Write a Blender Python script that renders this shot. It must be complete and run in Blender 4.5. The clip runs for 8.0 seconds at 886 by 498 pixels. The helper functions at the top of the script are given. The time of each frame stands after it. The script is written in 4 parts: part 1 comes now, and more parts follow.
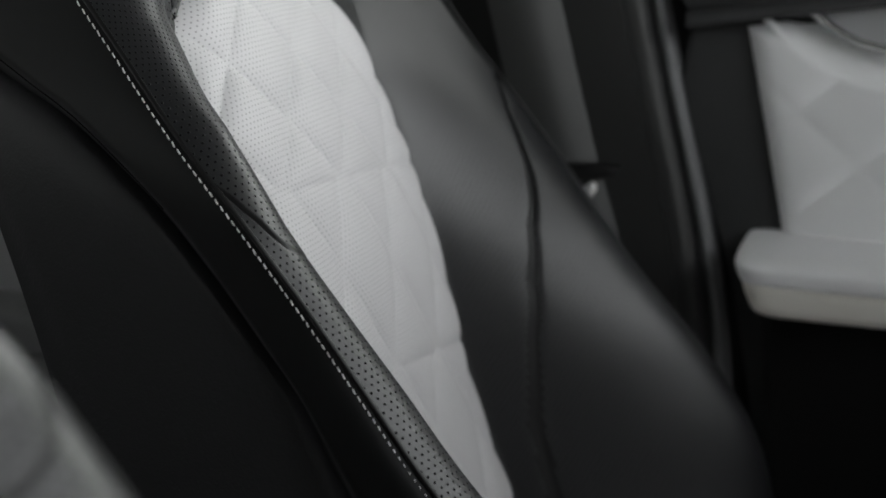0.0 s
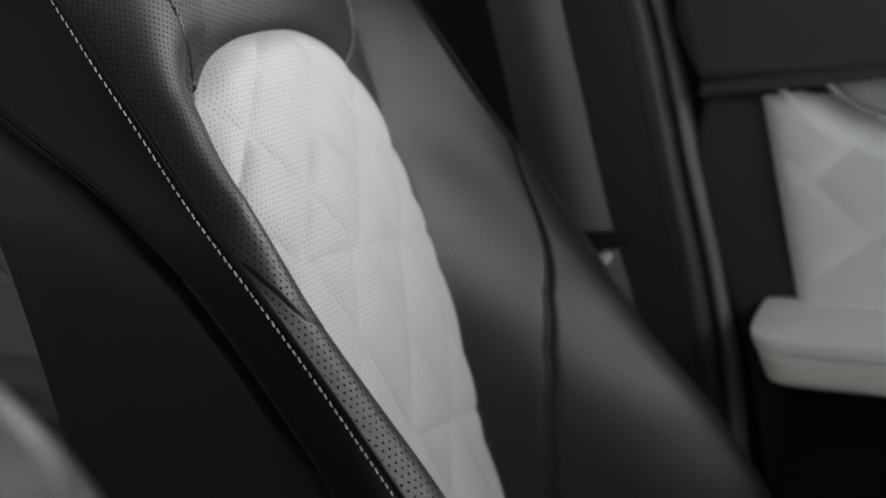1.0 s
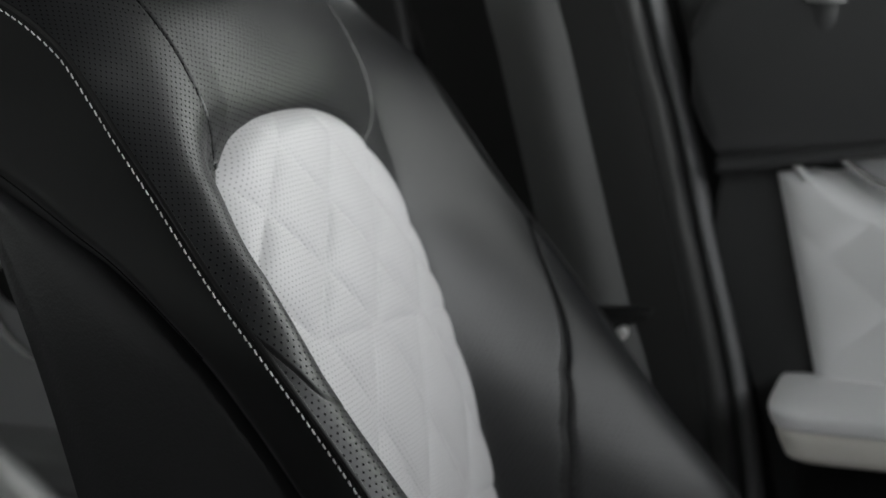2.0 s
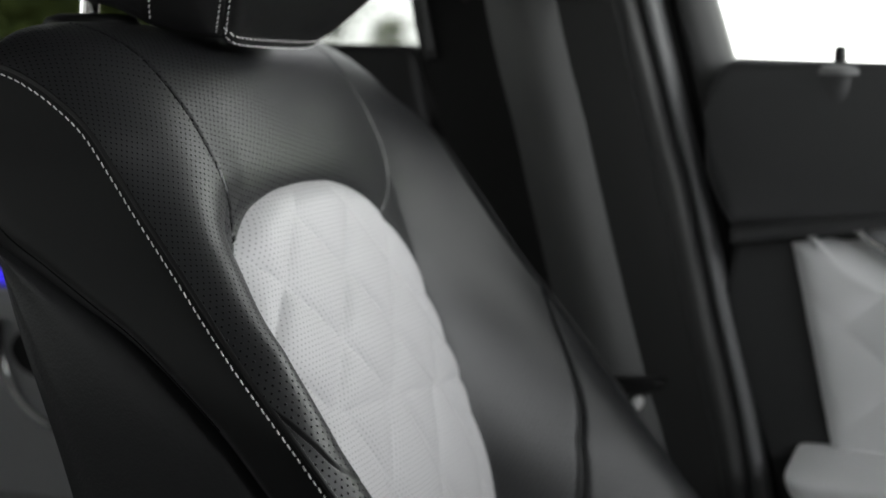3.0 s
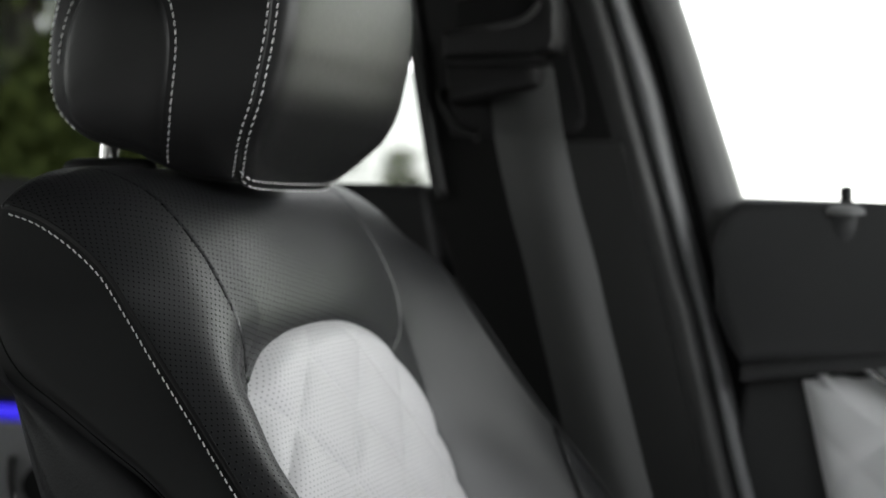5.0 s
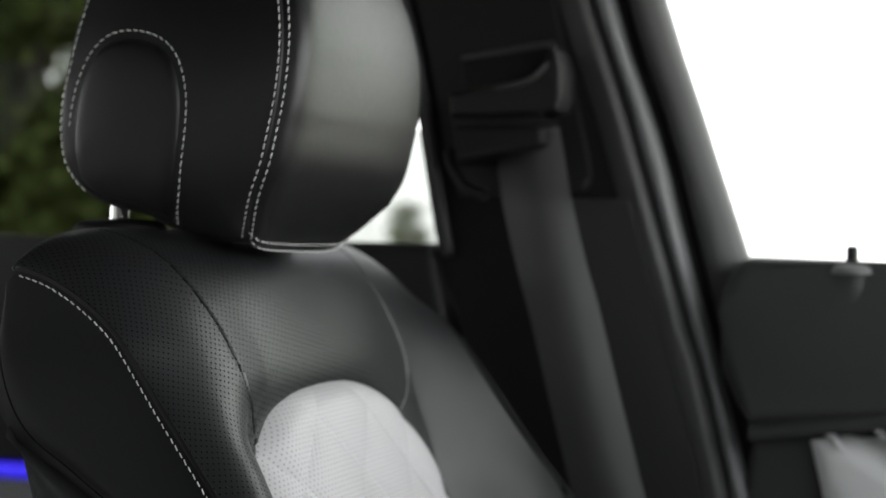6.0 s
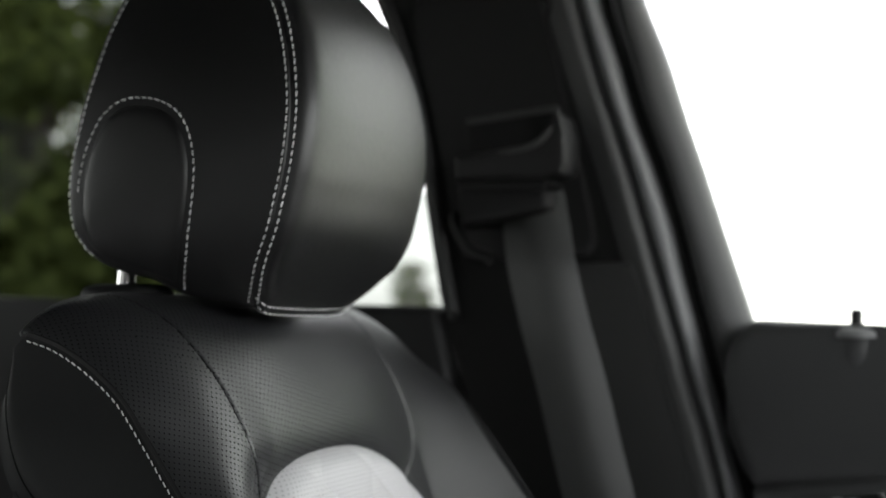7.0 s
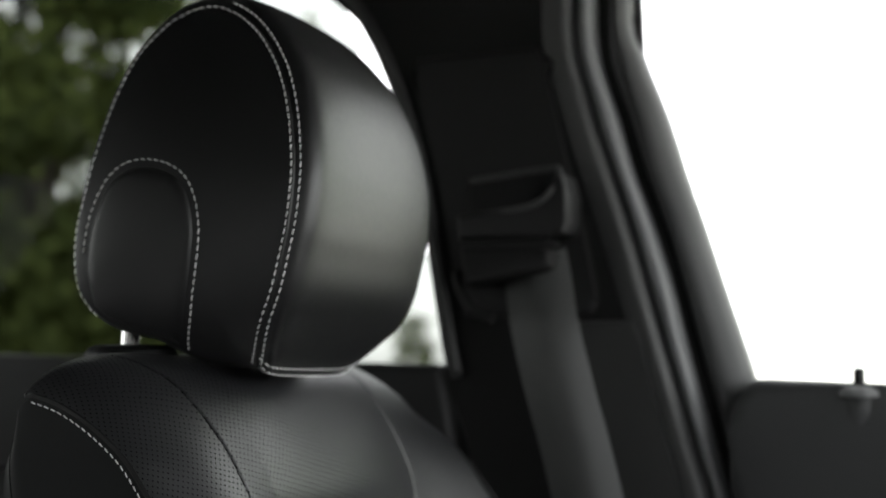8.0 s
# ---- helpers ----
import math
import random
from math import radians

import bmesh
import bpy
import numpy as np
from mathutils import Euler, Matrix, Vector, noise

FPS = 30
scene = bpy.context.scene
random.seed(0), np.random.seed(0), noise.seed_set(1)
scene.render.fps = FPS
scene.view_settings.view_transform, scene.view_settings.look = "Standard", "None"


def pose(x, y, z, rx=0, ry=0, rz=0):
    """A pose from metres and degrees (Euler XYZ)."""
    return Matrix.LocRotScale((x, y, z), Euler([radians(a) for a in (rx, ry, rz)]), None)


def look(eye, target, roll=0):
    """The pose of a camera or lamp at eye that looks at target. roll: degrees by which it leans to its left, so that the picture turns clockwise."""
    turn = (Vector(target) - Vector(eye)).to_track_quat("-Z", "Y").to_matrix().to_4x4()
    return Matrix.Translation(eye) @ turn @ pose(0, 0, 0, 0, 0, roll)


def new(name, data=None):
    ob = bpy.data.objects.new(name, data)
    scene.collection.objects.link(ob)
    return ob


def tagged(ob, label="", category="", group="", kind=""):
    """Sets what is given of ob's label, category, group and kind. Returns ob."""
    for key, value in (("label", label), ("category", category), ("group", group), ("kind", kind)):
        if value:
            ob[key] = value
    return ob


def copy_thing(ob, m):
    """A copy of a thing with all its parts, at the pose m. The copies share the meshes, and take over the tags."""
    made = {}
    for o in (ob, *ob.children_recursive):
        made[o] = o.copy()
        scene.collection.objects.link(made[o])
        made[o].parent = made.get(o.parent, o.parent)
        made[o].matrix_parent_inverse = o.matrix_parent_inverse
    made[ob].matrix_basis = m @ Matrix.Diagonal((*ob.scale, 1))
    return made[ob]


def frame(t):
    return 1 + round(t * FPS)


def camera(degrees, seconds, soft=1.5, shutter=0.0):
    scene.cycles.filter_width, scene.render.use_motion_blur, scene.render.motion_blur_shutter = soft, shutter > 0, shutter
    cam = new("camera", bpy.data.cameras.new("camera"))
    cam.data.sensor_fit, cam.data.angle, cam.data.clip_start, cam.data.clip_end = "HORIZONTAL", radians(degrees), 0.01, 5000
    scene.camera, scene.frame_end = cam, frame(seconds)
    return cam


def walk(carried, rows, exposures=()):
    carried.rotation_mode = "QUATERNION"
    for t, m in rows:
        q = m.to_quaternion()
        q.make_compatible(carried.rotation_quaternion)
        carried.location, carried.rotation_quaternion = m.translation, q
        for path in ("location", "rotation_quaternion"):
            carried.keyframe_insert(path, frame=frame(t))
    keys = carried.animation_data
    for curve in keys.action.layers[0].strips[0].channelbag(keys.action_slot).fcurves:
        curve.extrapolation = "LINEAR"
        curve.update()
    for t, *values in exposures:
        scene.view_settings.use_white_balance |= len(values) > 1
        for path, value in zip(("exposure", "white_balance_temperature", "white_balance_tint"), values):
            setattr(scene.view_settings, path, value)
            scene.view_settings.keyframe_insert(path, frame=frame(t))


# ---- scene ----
cam = camera(33.20, 8.0)
PATH = [
    (0, 0.4562, 0.2026, 0.8633, -14.322, 0.0, 108.498),
    (0.5, 0.4573, 0.2014, 0.8660, -13.146, 0.0, 108.682),
    (1, 0.4587, 0.2003, 0.8689, -11.959, 0.0, 108.957),
    (1.5, 0.4604, 0.1993, 0.8717, -10.601, 0.0, 109.203),
    (3, 0.4666, 0.1982, 0.8799, -6.852, 0.0, 109.988),
    (3.5, 0.4686, 0.1986, 0.8814, -5.493, 0.0, 110.114),
    (4, 0.4712, 0.1993, 0.8839, -4.183, 0.0, 110.169),
    (4.5, 0.4736, 0.2001, 0.8855, -2.974, 0.0, 110.264),
    (6, 0.4800, 0.2008, 0.8920, 0.195, 0.0, 110.606),
    (6.5, 0.4817, 0.2008, 0.8938, 1.250, 0.0, 110.686),
    (7, 0.4846, 0.2018, 0.8953, 2.481, 0.0, 110.770),
    (7.5, 0.4868, 0.2026, 0.8972, 3.658, 0.0, 110.841),
    (8, 0.4890, 0.2030, 0.9000, 4.504, 0.0, 110.861),
]
walk(cam, [(t, pose(x, y, z, 90 + p, r, w)) for t, x, y, z, p, r, w in PATH])

# ---- lens: a fast portrait lens, focused on the near edge of the seat ----
cam.data.dof.use_dof = True
cam.data.dof.focus_distance = 0.755
cam.data.dof.aperture_fstop = 6.3

# ---- light: a bright overcast day, through the windows; unseen right ones tinted to dim it ----
scene.view_settings.exposure = 2.88
world = bpy.data.worlds.new("overcast_sky")
scene.world = world
world.use_nodes = True
wn, wl = world.node_tree.nodes, world.node_tree.links
sky = wn.new("ShaderNodeTexSky")
sky.sky_type, sky.sun_disc = "NISHITA", False
sky.sun_elevation, sky.sun_rotation = radians(55.3), radians(173.8)
sky.dust_density = 1.0
grey = wn.new("ShaderNodeHueSaturation")
grey.inputs["Saturation"].default_value = 0.05
wl.new(sky.outputs["Color"], grey.inputs["Color"])
wl.new(grey.outputs["Color"], wn["Background"].inputs["Color"])
wn["Background"].inputs["Strength"].default_value = 0.15
sun = new("sun", bpy.data.lights.new("sun", "SUN"))
sun.data.energy, sun.data.angle, sun.data.color = 2.5, radians(3), (1.0, 0.96, 0.90)
sun.matrix_world = look((0.6, -5.5, 8.0), (0, 0, 0))


# ---- materials ----
def nodes_of(name):
    m = bpy.data.materials.new(name)
    m.use_nodes = True
    n, l = m.node_tree.nodes, m.node_tree.links
    return m, n, l, n["Principled BSDF"]


def math_node(n, l, op, a, b=None):
    k = n.new("ShaderNodeMath")
    k.operation = op
    for i, v in enumerate((a, b)):
        if v is None:
            continue
        if isinstance(v, (int, float)):
            k.inputs[i].default_value = v
        else:
            l.new(v, k.inputs[i])
    return k.outputs[0]


def noise_tex(n, l, scale, detail=4.0, where=None):
    k = n.new("ShaderNodeTexNoise")
    k.inputs["Scale"].default_value, k.inputs["Detail"].default_value = scale, detail
    if where is not None:
        l.new(where, k.inputs["Vector"])
    return k.outputs["Fac"]


def colour_between(n, l, fac, low, high):
    k = n.new("ShaderNodeMix")
    k.data_type = "RGBA"
    k.inputs["A"].default_value, k.inputs["B"].default_value = (*low, 1), (*high, 1)
    if isinstance(fac, (int, float)):
        k.inputs["Factor"].default_value = fac
    else:
        l.new(fac, k.inputs["Factor"])
    return k.outputs["Result"]


def leather(name, low, high, rough, holes=0.0, hole_colour=(0.004, 0.004, 0.004), pitch=0.0033, grain=0.15, pebbles=900.0, gloss=0.5, radius=0.00053):
    """Grained hide; holes: depth of the punched holes, laid out by the UV map in metres."""
    m, n, l, p = nodes_of(name)
    obj = n.new("ShaderNodeTexCoord").outputs["Object"]
    blotch = noise_tex(n, l, 14.0, 3.0, obj)
    base = colour_between(n, l, blotch, low, high)
    pebble = n.new("ShaderNodeTexVoronoi")
    pebble.inputs["Scale"].default_value = pebbles
    l.new(obj, pebble.inputs["Vector"])
    fine = noise_tex(n, l, 260.0, 6.0, obj)
    height = math_node(n, l, "ADD", math_node(n, l, "MULTIPLY", pebble.outputs["Distance"], 0.5), fine)
    bump = n.new("ShaderNodeBump")
    bump.inputs["Strength"].default_value, bump.inputs["Distance"].default_value = grain, 0.0006
    l.new(height, bump.inputs["Height"])
    normal = bump.outputs["Normal"]
    if holes:
        uv = n.new("ShaderNodeUVMap")
        uv.uv_map = "metres"
        sep = n.new("ShaderNodeSeparateXYZ")
        l.new(uv.outputs["UV"], sep.inputs[0])
        # staggered rows of holes
        row = math_node(n, l, "ADD", math_node(n, l, "DIVIDE", sep.outputs["Y"], pitch * 0.866), 200.0)
        shift = math_node(n, l, "MULTIPLY", math_node(n, l, "MODULO", math_node(n, l, "FLOOR", row), 2.0), 0.5)
        column = math_node(n, l, "ADD", math_node(n, l, "ADD", math_node(n, l, "DIVIDE", sep.outputs["X"], pitch), 200.0), shift)
        fx = math_node(n, l, "SUBTRACT", math_node(n, l, "FRACT", column), 0.5)
        fy = math_node(n, l, "MULTIPLY", math_node(n, l, "SUBTRACT", math_node(n, l, "FRACT", row), 0.5), 0.866)
        near = math_node(n, l, "MULTIPLY", math_node(n, l, "SQRT", math_node(n, l, "ADD", math_node(n, l, "MULTIPLY", fx, fx), math_node(n, l, "MULTIPLY", fy, fy))), pitch)
        ramp = n.new("ShaderNodeMapRange")
        ramp.interpolation_type = "SMOOTHSTEP"
        ramp.inputs["From Min"].default_value, ramp.inputs["From Max"].default_value = radius * 0.7, radius * 1.25
        l.new(near, ramp.inputs["Value"])
        mask = ramp.outputs["Result"]
        k = n.new("ShaderNodeMix")
        k.data_type = "RGBA"
        k.inputs["A"].default_value = (*hole_colour, 1)
        l.new(base, k.inputs["B"])
        l.new(mask, k.inputs["Factor"])
        base = k.outputs["Result"]
        pit = n.new("ShaderNodeBump")
        pit.inputs["Strength"].default_value, pit.inputs["Distance"].default_value = holes, 0.0008
        l.new(mask, pit.inputs["Height"])
        l.new(normal, pit.inputs["Normal"])
        normal = pit.outputs["Normal"]
        l.new(math_node(n, l, "MULTIPLY", mask, gloss), p.inputs["Specular IOR Level"])
    else:
        p.inputs["Specular IOR Level"].default_value = gloss
    l.new(base, p.inputs["Base Color"])
    l.new(normal, p.inputs["Normal"])
    r = n.new("ShaderNodeMapRange")
    r.inputs["To Min"].default_value, r.inputs["To Max"].default_value = rough - 0.05, rough + 0.06
    l.new(fine, r.inputs["Value"])
    l.new(r.outputs["Result"], p.inputs["Roughness"])
    return m


def plastic(name, low, high, rough, grain=0.1, scale=700.0, metal=0.0, gloss=0.5):
    m, n, l, p = nodes_of(name)
    obj = n.new("ShaderNodeTexCoord").outputs["Object"]
    l.new(colour_between(n, l, noise_tex(n, l, 9.0, 5.0, obj), low, high), p.inputs["Base Color"])
    fine = noise_tex(n, l, scale, 3.0, obj)
    bump = n.new("ShaderNodeBump")
    bump.inputs["Strength"].default_value, bump.inputs["Distance"].default_value = grain, 0.0004
    l.new(fine, bump.inputs["Height"])
    l.new(bump.outputs["Normal"], p.inputs["Normal"])
    p.inputs["Roughness"].default_value, p.inputs["Metallic"].default_value = rough, metal
    p.inputs["Specular IOR Level"].default_value = gloss
    return m


def webbing_material():
    m, n, l, p = nodes_of("belt_webbing")
    uv = n.new("ShaderNodeUVMap")
    uv.uv_map = "metres"
    wave = n.new("ShaderNodeTexWave")
    wave.inputs["Scale"].default_value, wave.inputs["Distortion"].default_value = 130.0, 0.6
    l.new(uv.outputs["UV"], wave.inputs["Vector"])
    l.new(colour_between(n, l, wave.outputs["Fac"], (0.034, 0.0348, 0.034), (0.060, 0.0613, 0.0596)), p.inputs["Base Color"])
    bump = n.new("ShaderNodeBump")
    bump.inputs["Strength"].default_value, bump.inputs["Distance"].default_value = 0.4, 0.0005
    l.new(wave.outputs["Fac"], bump.inputs["Height"])
    l.new(bump.outputs["Normal"], p.inputs["Normal"])
    p.inputs["Roughness"].default_value = 0.6
    return m


def glass_material(name, tint):
    m, n, l, p = nodes_of(name)
    n.remove(p)
    clear, gloss, mix = n.new("ShaderNodeBsdfTransparent"), n.new("ShaderNodeBsdfGlossy"), n.new("ShaderNodeMixShader")
    clear.inputs["Color"].default_value = (*tint, 1)
    gloss.inputs["Roughness"].default_value = 0.0
    mix.inputs["Fac"].default_value = 0.004
    l.new(clear.outputs[0], mix.inputs[1])
    l.new(gloss.outputs[0], mix.inputs[2])
    l.new(mix.outputs[0], n["Material Output"].inputs["Surface"])
    return m


def leaf_material(name, low, high, through_light=0.0):
    """Leaves; through_light: share of the light that they let through."""
    m, n, l, p = nodes_of(name)
    geo = n.new("ShaderNodeNewGeometry")
    colour = colour_between(n, l, geo.outputs["Random Per Island"], low, high)
    l.new(colour, p.inputs["Base Color"])
    p.inputs["Roughness"].default_value, p.inputs["Specular IOR Level"].default_value = 0.7, 0.08
    if through_light:
        glow, mix = n.new("ShaderNodeBsdfTranslucent"), n.new("ShaderNodeMixShader")
        l.new(colour, glow.inputs["Color"])
        mix.inputs["Fac"].default_value = through_light
        l.new(p.outputs[0], mix.inputs[1])
        l.new(glow.outputs[0], mix.inputs[2])
        l.new(mix.outputs[0], n["Material Output"].inputs["Surface"])
    return m


def glow_material(name, colour, power):
    m, n, l, p = nodes_of(name)
    p.inputs["Emission Color"].default_value = (*colour, 1)
    p.inputs["Emission Strength"].default_value = power
    p.inputs["Base Color"].default_value = (*colour, 1)
    return m


BLACK_HIDE = leather("black_leather", (0.005, 0.0051, 0.0052), (0.008, 0.0081, 0.0083), 0.44, gloss=0.48)
SMOOTH_HIDE = leather("smooth_side_leather", (0.0095, 0.0097, 0.0101), (0.013, 0.0133, 0.0138), 0.5, grain=0.1, gloss=0.26)
SIDE_HIDE = leather("grained_side_leather", (0.021, 0.0213, 0.0226), (0.029, 0.0294, 0.031), 0.5, grain=0.4, pebbles=620.0)
# copy of black_leather, glossier and lighter to carry the front's brighter reflection
HEAD_HIDE = leather("headrest_front_leather", (0.0055, 0.0056, 0.0057), (0.0085, 0.0087, 0.0088), 0.40, gloss=0.58, grain=0.1)
BLACK_PUNCHED = leather("black_perforated_leather", (0.0085, 0.0087, 0.0098), (0.0120, 0.0123, 0.0138), 0.40, holes=0.9, gloss=0.85, radius=0.00060, pitch=0.0041)
WHITE_HIDE = leather("white_leather", (0.74, 0.745, 0.75), (0.8, 0.8, 0.8), 0.5, grain=0.08)
WHITE_PUNCHED = leather("white_perforated_leather", (0.61, 0.602, 0.61), (0.665, 0.656, 0.665), 0.5, holes=0.25, hole_colour=(0.34, 0.34, 0.34), radius=0.00050, grain=0.08)
THREAD = plastic("white_thread", (0.88, 0.88, 0.86), (0.94, 0.94, 0.92), 0.7, 0.3, 2500.0)
DARK_THREAD = plastic("black_thread", (0.004, 0.004, 0.004), (0.007, 0.007, 0.007), 0.9, gloss=0.08)
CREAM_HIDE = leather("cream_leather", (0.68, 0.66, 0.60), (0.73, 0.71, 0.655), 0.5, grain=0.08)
TRIM = plastic("dark_grained_plastic", (0.005, 0.0051, 0.0052), (0.008, 0.0081, 0.0083), 0.55, gloss=0.35)
DOOR_TRIM = plastic("soft_door_trim", (0.026, 0.027, 0.0275), (0.034, 0.035, 0.0356), 0.55)
FRAME_TRIM = plastic("door_frame_plastic", (0.052, 0.053, 0.053), (0.066, 0.067, 0.067), 0.6)
# pillar plastic in three tones: lit front strip, lit edge, shaded face
PILLAR_LIT = plastic("pillar_plastic_lit", (0.017, 0.0172, 0.017), (0.023, 0.0233, 0.023), 0.55, gloss=0.4)
LIT_EDGE = plastic("lit_edge_plastic", (0.042, 0.0425, 0.042), (0.052, 0.0525, 0.052), 0.5, gloss=0.4)
PILLAR_SHADED = plastic("pillar_plastic_shaded", (0.0045, 0.0045, 0.0044), (0.007, 0.007, 0.0068), 0.6, gloss=0.25)
GREY_TRIM = plastic("grey_trim", (0.14, 0.142, 0.142), (0.19, 0.192, 0.192), 0.6)
PALE_TRIM = plastic("pale_grey_leather", (0.30, 0.302, 0.305), (0.36, 0.362, 0.366), 0.6)
SEAL = plastic("door_seal_rubber", (0.13, 0.132, 0.134), (0.165, 0.168, 0.17), 0.6)
# near black: shade of gaps, belt guide and armrest underside put into the colour
NEAR_BLACK = plastic("near_black_trim", (0.0035, 0.0035, 0.0035), (0.006, 0.006, 0.006), 0.75, gloss=0.3)
PAINT = plastic("dark_paint", (0.05, 0.051, 0.05), (0.06, 0.061, 0.06), 0.4, 0.02)
CHROME = plastic("chrome", (0.75, 0.75, 0.74), (0.85, 0.85, 0.84), 0.12, 0.02, 300.0, 1.0)
SATIN = plastic("satin_metal", (0.75, 0.75, 0.74), (0.85, 0.85, 0.84), 0.35, 0.02, 300.0, 0.6)
CLOTH = plastic("headliner_cloth", (0.02, 0.02, 0.02), (0.03, 0.03, 0.03), 0.9, 0.3, 900.0)
CARPET = plastic("carpet", (0.015, 0.015, 0.015), (0.03, 0.03, 0.03), 0.95, 0.6, 500.0)
WEBBING = webbing_material()
GLASS = glass_material("window_glass", (0.975, 0.985, 0.965))
# tint set by how much light the right side should let in
DARK_GLASS = glass_material("dimming_glass", (0.34, 0.345, 0.34))
REAR_GLASS = glass_material("tinted_rear_glass", (0.46, 0.472, 0.46))
SCREEN = glass_material("windscreen_glass", (0.93, 0.94, 0.935))
TINTED = glass_material("tinted_glass", (0.62, 0.63, 0.62))
LEAVES = leaf_material("leaves", (0.018, 0.028, 0.009), (0.112, 0.139, 0.040))
# brighter copy of the leaves, sunlight put into its colour
LIT_LEAVES = leaf_material("lit_leaves", (0.075, 0.155, 0.014), (0.10, 0.20, 0.026), 0.5)
BARK = plastic("bark", (0.018, 0.014, 0.010), (0.05, 0.04, 0.03), 0.9, 0.8, 30.0)
PAVING = plastic("pale_concrete", (0.42, 0.42, 0.40), (0.52, 0.52, 0.50), 0.9, 0.4, 20.0)
AMBIENT = glow_material("blue_light", (0.06, 0.04, 1.0), 0.10)


# ---- builders ----
def mesh_of(name, verts, faces, material, uvs=None, smooth=True):
    me = bpy.data.meshes.new(name)
    me.from_pydata([tuple(map(float, v)) for v in verts], [], [tuple(map(int, f)) for f in faces])
    if uvs is not None:
        layer = me.uv_layers.new(name="metres")
        idx = np.empty(len(me.loops), dtype=np.int32)
        me.loops.foreach_get("vertex_index", idx)
        layer.data.foreach_set("uv", np.asarray(uvs, dtype=np.float32)[idx].ravel())
    me.materials.append(material)
    if smooth:
        me.polygons.foreach_set("use_smooth", [True] * len(me.polygons))
    me.update()
    return me


def part(name, me, parent, label=""):
    ob = new(name, me)
    ob.parent = parent
    return tagged(ob, label)


def grid_mesh(name, pts, material, uv=None, flip=False, wrap=False):
    """A sheet from an array of rows x columns x 3; wrap closes the columns into a ring."""
    r, c = pts.shape[:2]
    i = np.arange(r * c).reshape(r, c)
    if wrap:
        i = np.concatenate([i, i[:, :1]], 1)
    quads = np.stack([i[:-1, :-1], i[:-1, 1:], i[1:, 1:], i[1:, :-1]], -1).reshape(-1, 4)
    if flip:
        quads = quads[:, ::-1]
    return mesh_of(name, pts.reshape(-1, 3), quads, material, None if uv is None else uv.reshape(-1, 2))


def bm_mesh(name, bm, material, smooth=True):
    me = bpy.data.meshes.new(name)
    bmesh.ops.recalc_face_normals(bm, faces=bm.faces)
    bm.to_mesh(me)
    bm.free()
    me.materials.append(material)
    if smooth:
        me.polygons.foreach_set("use_smooth", [True] * len(me.polygons))
        me.set_sharp_from_angle(angle=radians(40))
    return me


def box_mesh(name, lo, hi, material, bevel=0.004, segments=3):
    bm = bmesh.new()
    bmesh.ops.create_cube(bm, size=1.0)
    for v in bm.verts:
        v.co = [lo[k] + (v.co[k] + 0.5) * (hi[k] - lo[k]) for k in range(3)]
    if bevel:
        bmesh.ops.bevel(bm, geom=bm.edges[:], offset=bevel, segments=segments, profile=0.5, affect="EDGES", clamp_overlap=True)
    return bm_mesh(name, bm, material)


def plate_mesh(name, outline, x0, x1, material, bevel=0.003, segments=3):
    """A plate of the outline (y, z), from x0 to x1, with rounded edges."""
    bm = bmesh.new()
    a = [bm.verts.new((x0, y, z)) for y, z in outline]
    b = [bm.verts.new((x1, y, z)) for y, z in outline]
    bm.faces.new(a)
    bm.faces.new(b[::-1])
    for k in range(len(a)):
        bm.faces.new((a[k], b[k], b[k - 1], a[k - 1]))
    if bevel:
        flat = [e for e in bm.edges if abs(e.verts[0].co.x - e.verts[1].co.x) < 1e-6]
        bmesh.ops.bevel(bm, geom=flat, offset=bevel, segments=segments, profile=0.5, affect="EDGES", clamp_overlap=True)
    bmesh.ops.triangulate(bm, faces=[f for f in bm.faces if len(f.verts) > 4])
    return bm_mesh(name, bm, material)


def spline(points, count):
    """A smooth line (Catmull-Rom) through points, sampled evenly by length."""
    p = np.asarray(points, float)
    p = np.vstack([2 * p[0] - p[1], p, 2 * p[-1] - p[-2]])
    t = np.linspace(0, 1, 24, endpoint=False)[:, None]
    out = []
    for k in range(1, len(p) - 2):
        a, b, c, d = p[k - 1 : k + 3]
        out.append(0.5 * (2 * b + (c - a) * t + (2 * a - 5 * b + 4 * c - d) * t**2 + (3 * b - a - 3 * c + d) * t**3))
    out = np.vstack(out + [p[-2:-1]])
    s = np.r_[0, np.cumsum(np.linalg.norm(np.diff(out, axis=0), axis=1))]
    g = np.linspace(0, s[-1], count)
    return np.stack([np.interp(g, s, out[:, k]) for k in range(p.shape[1])], 1)


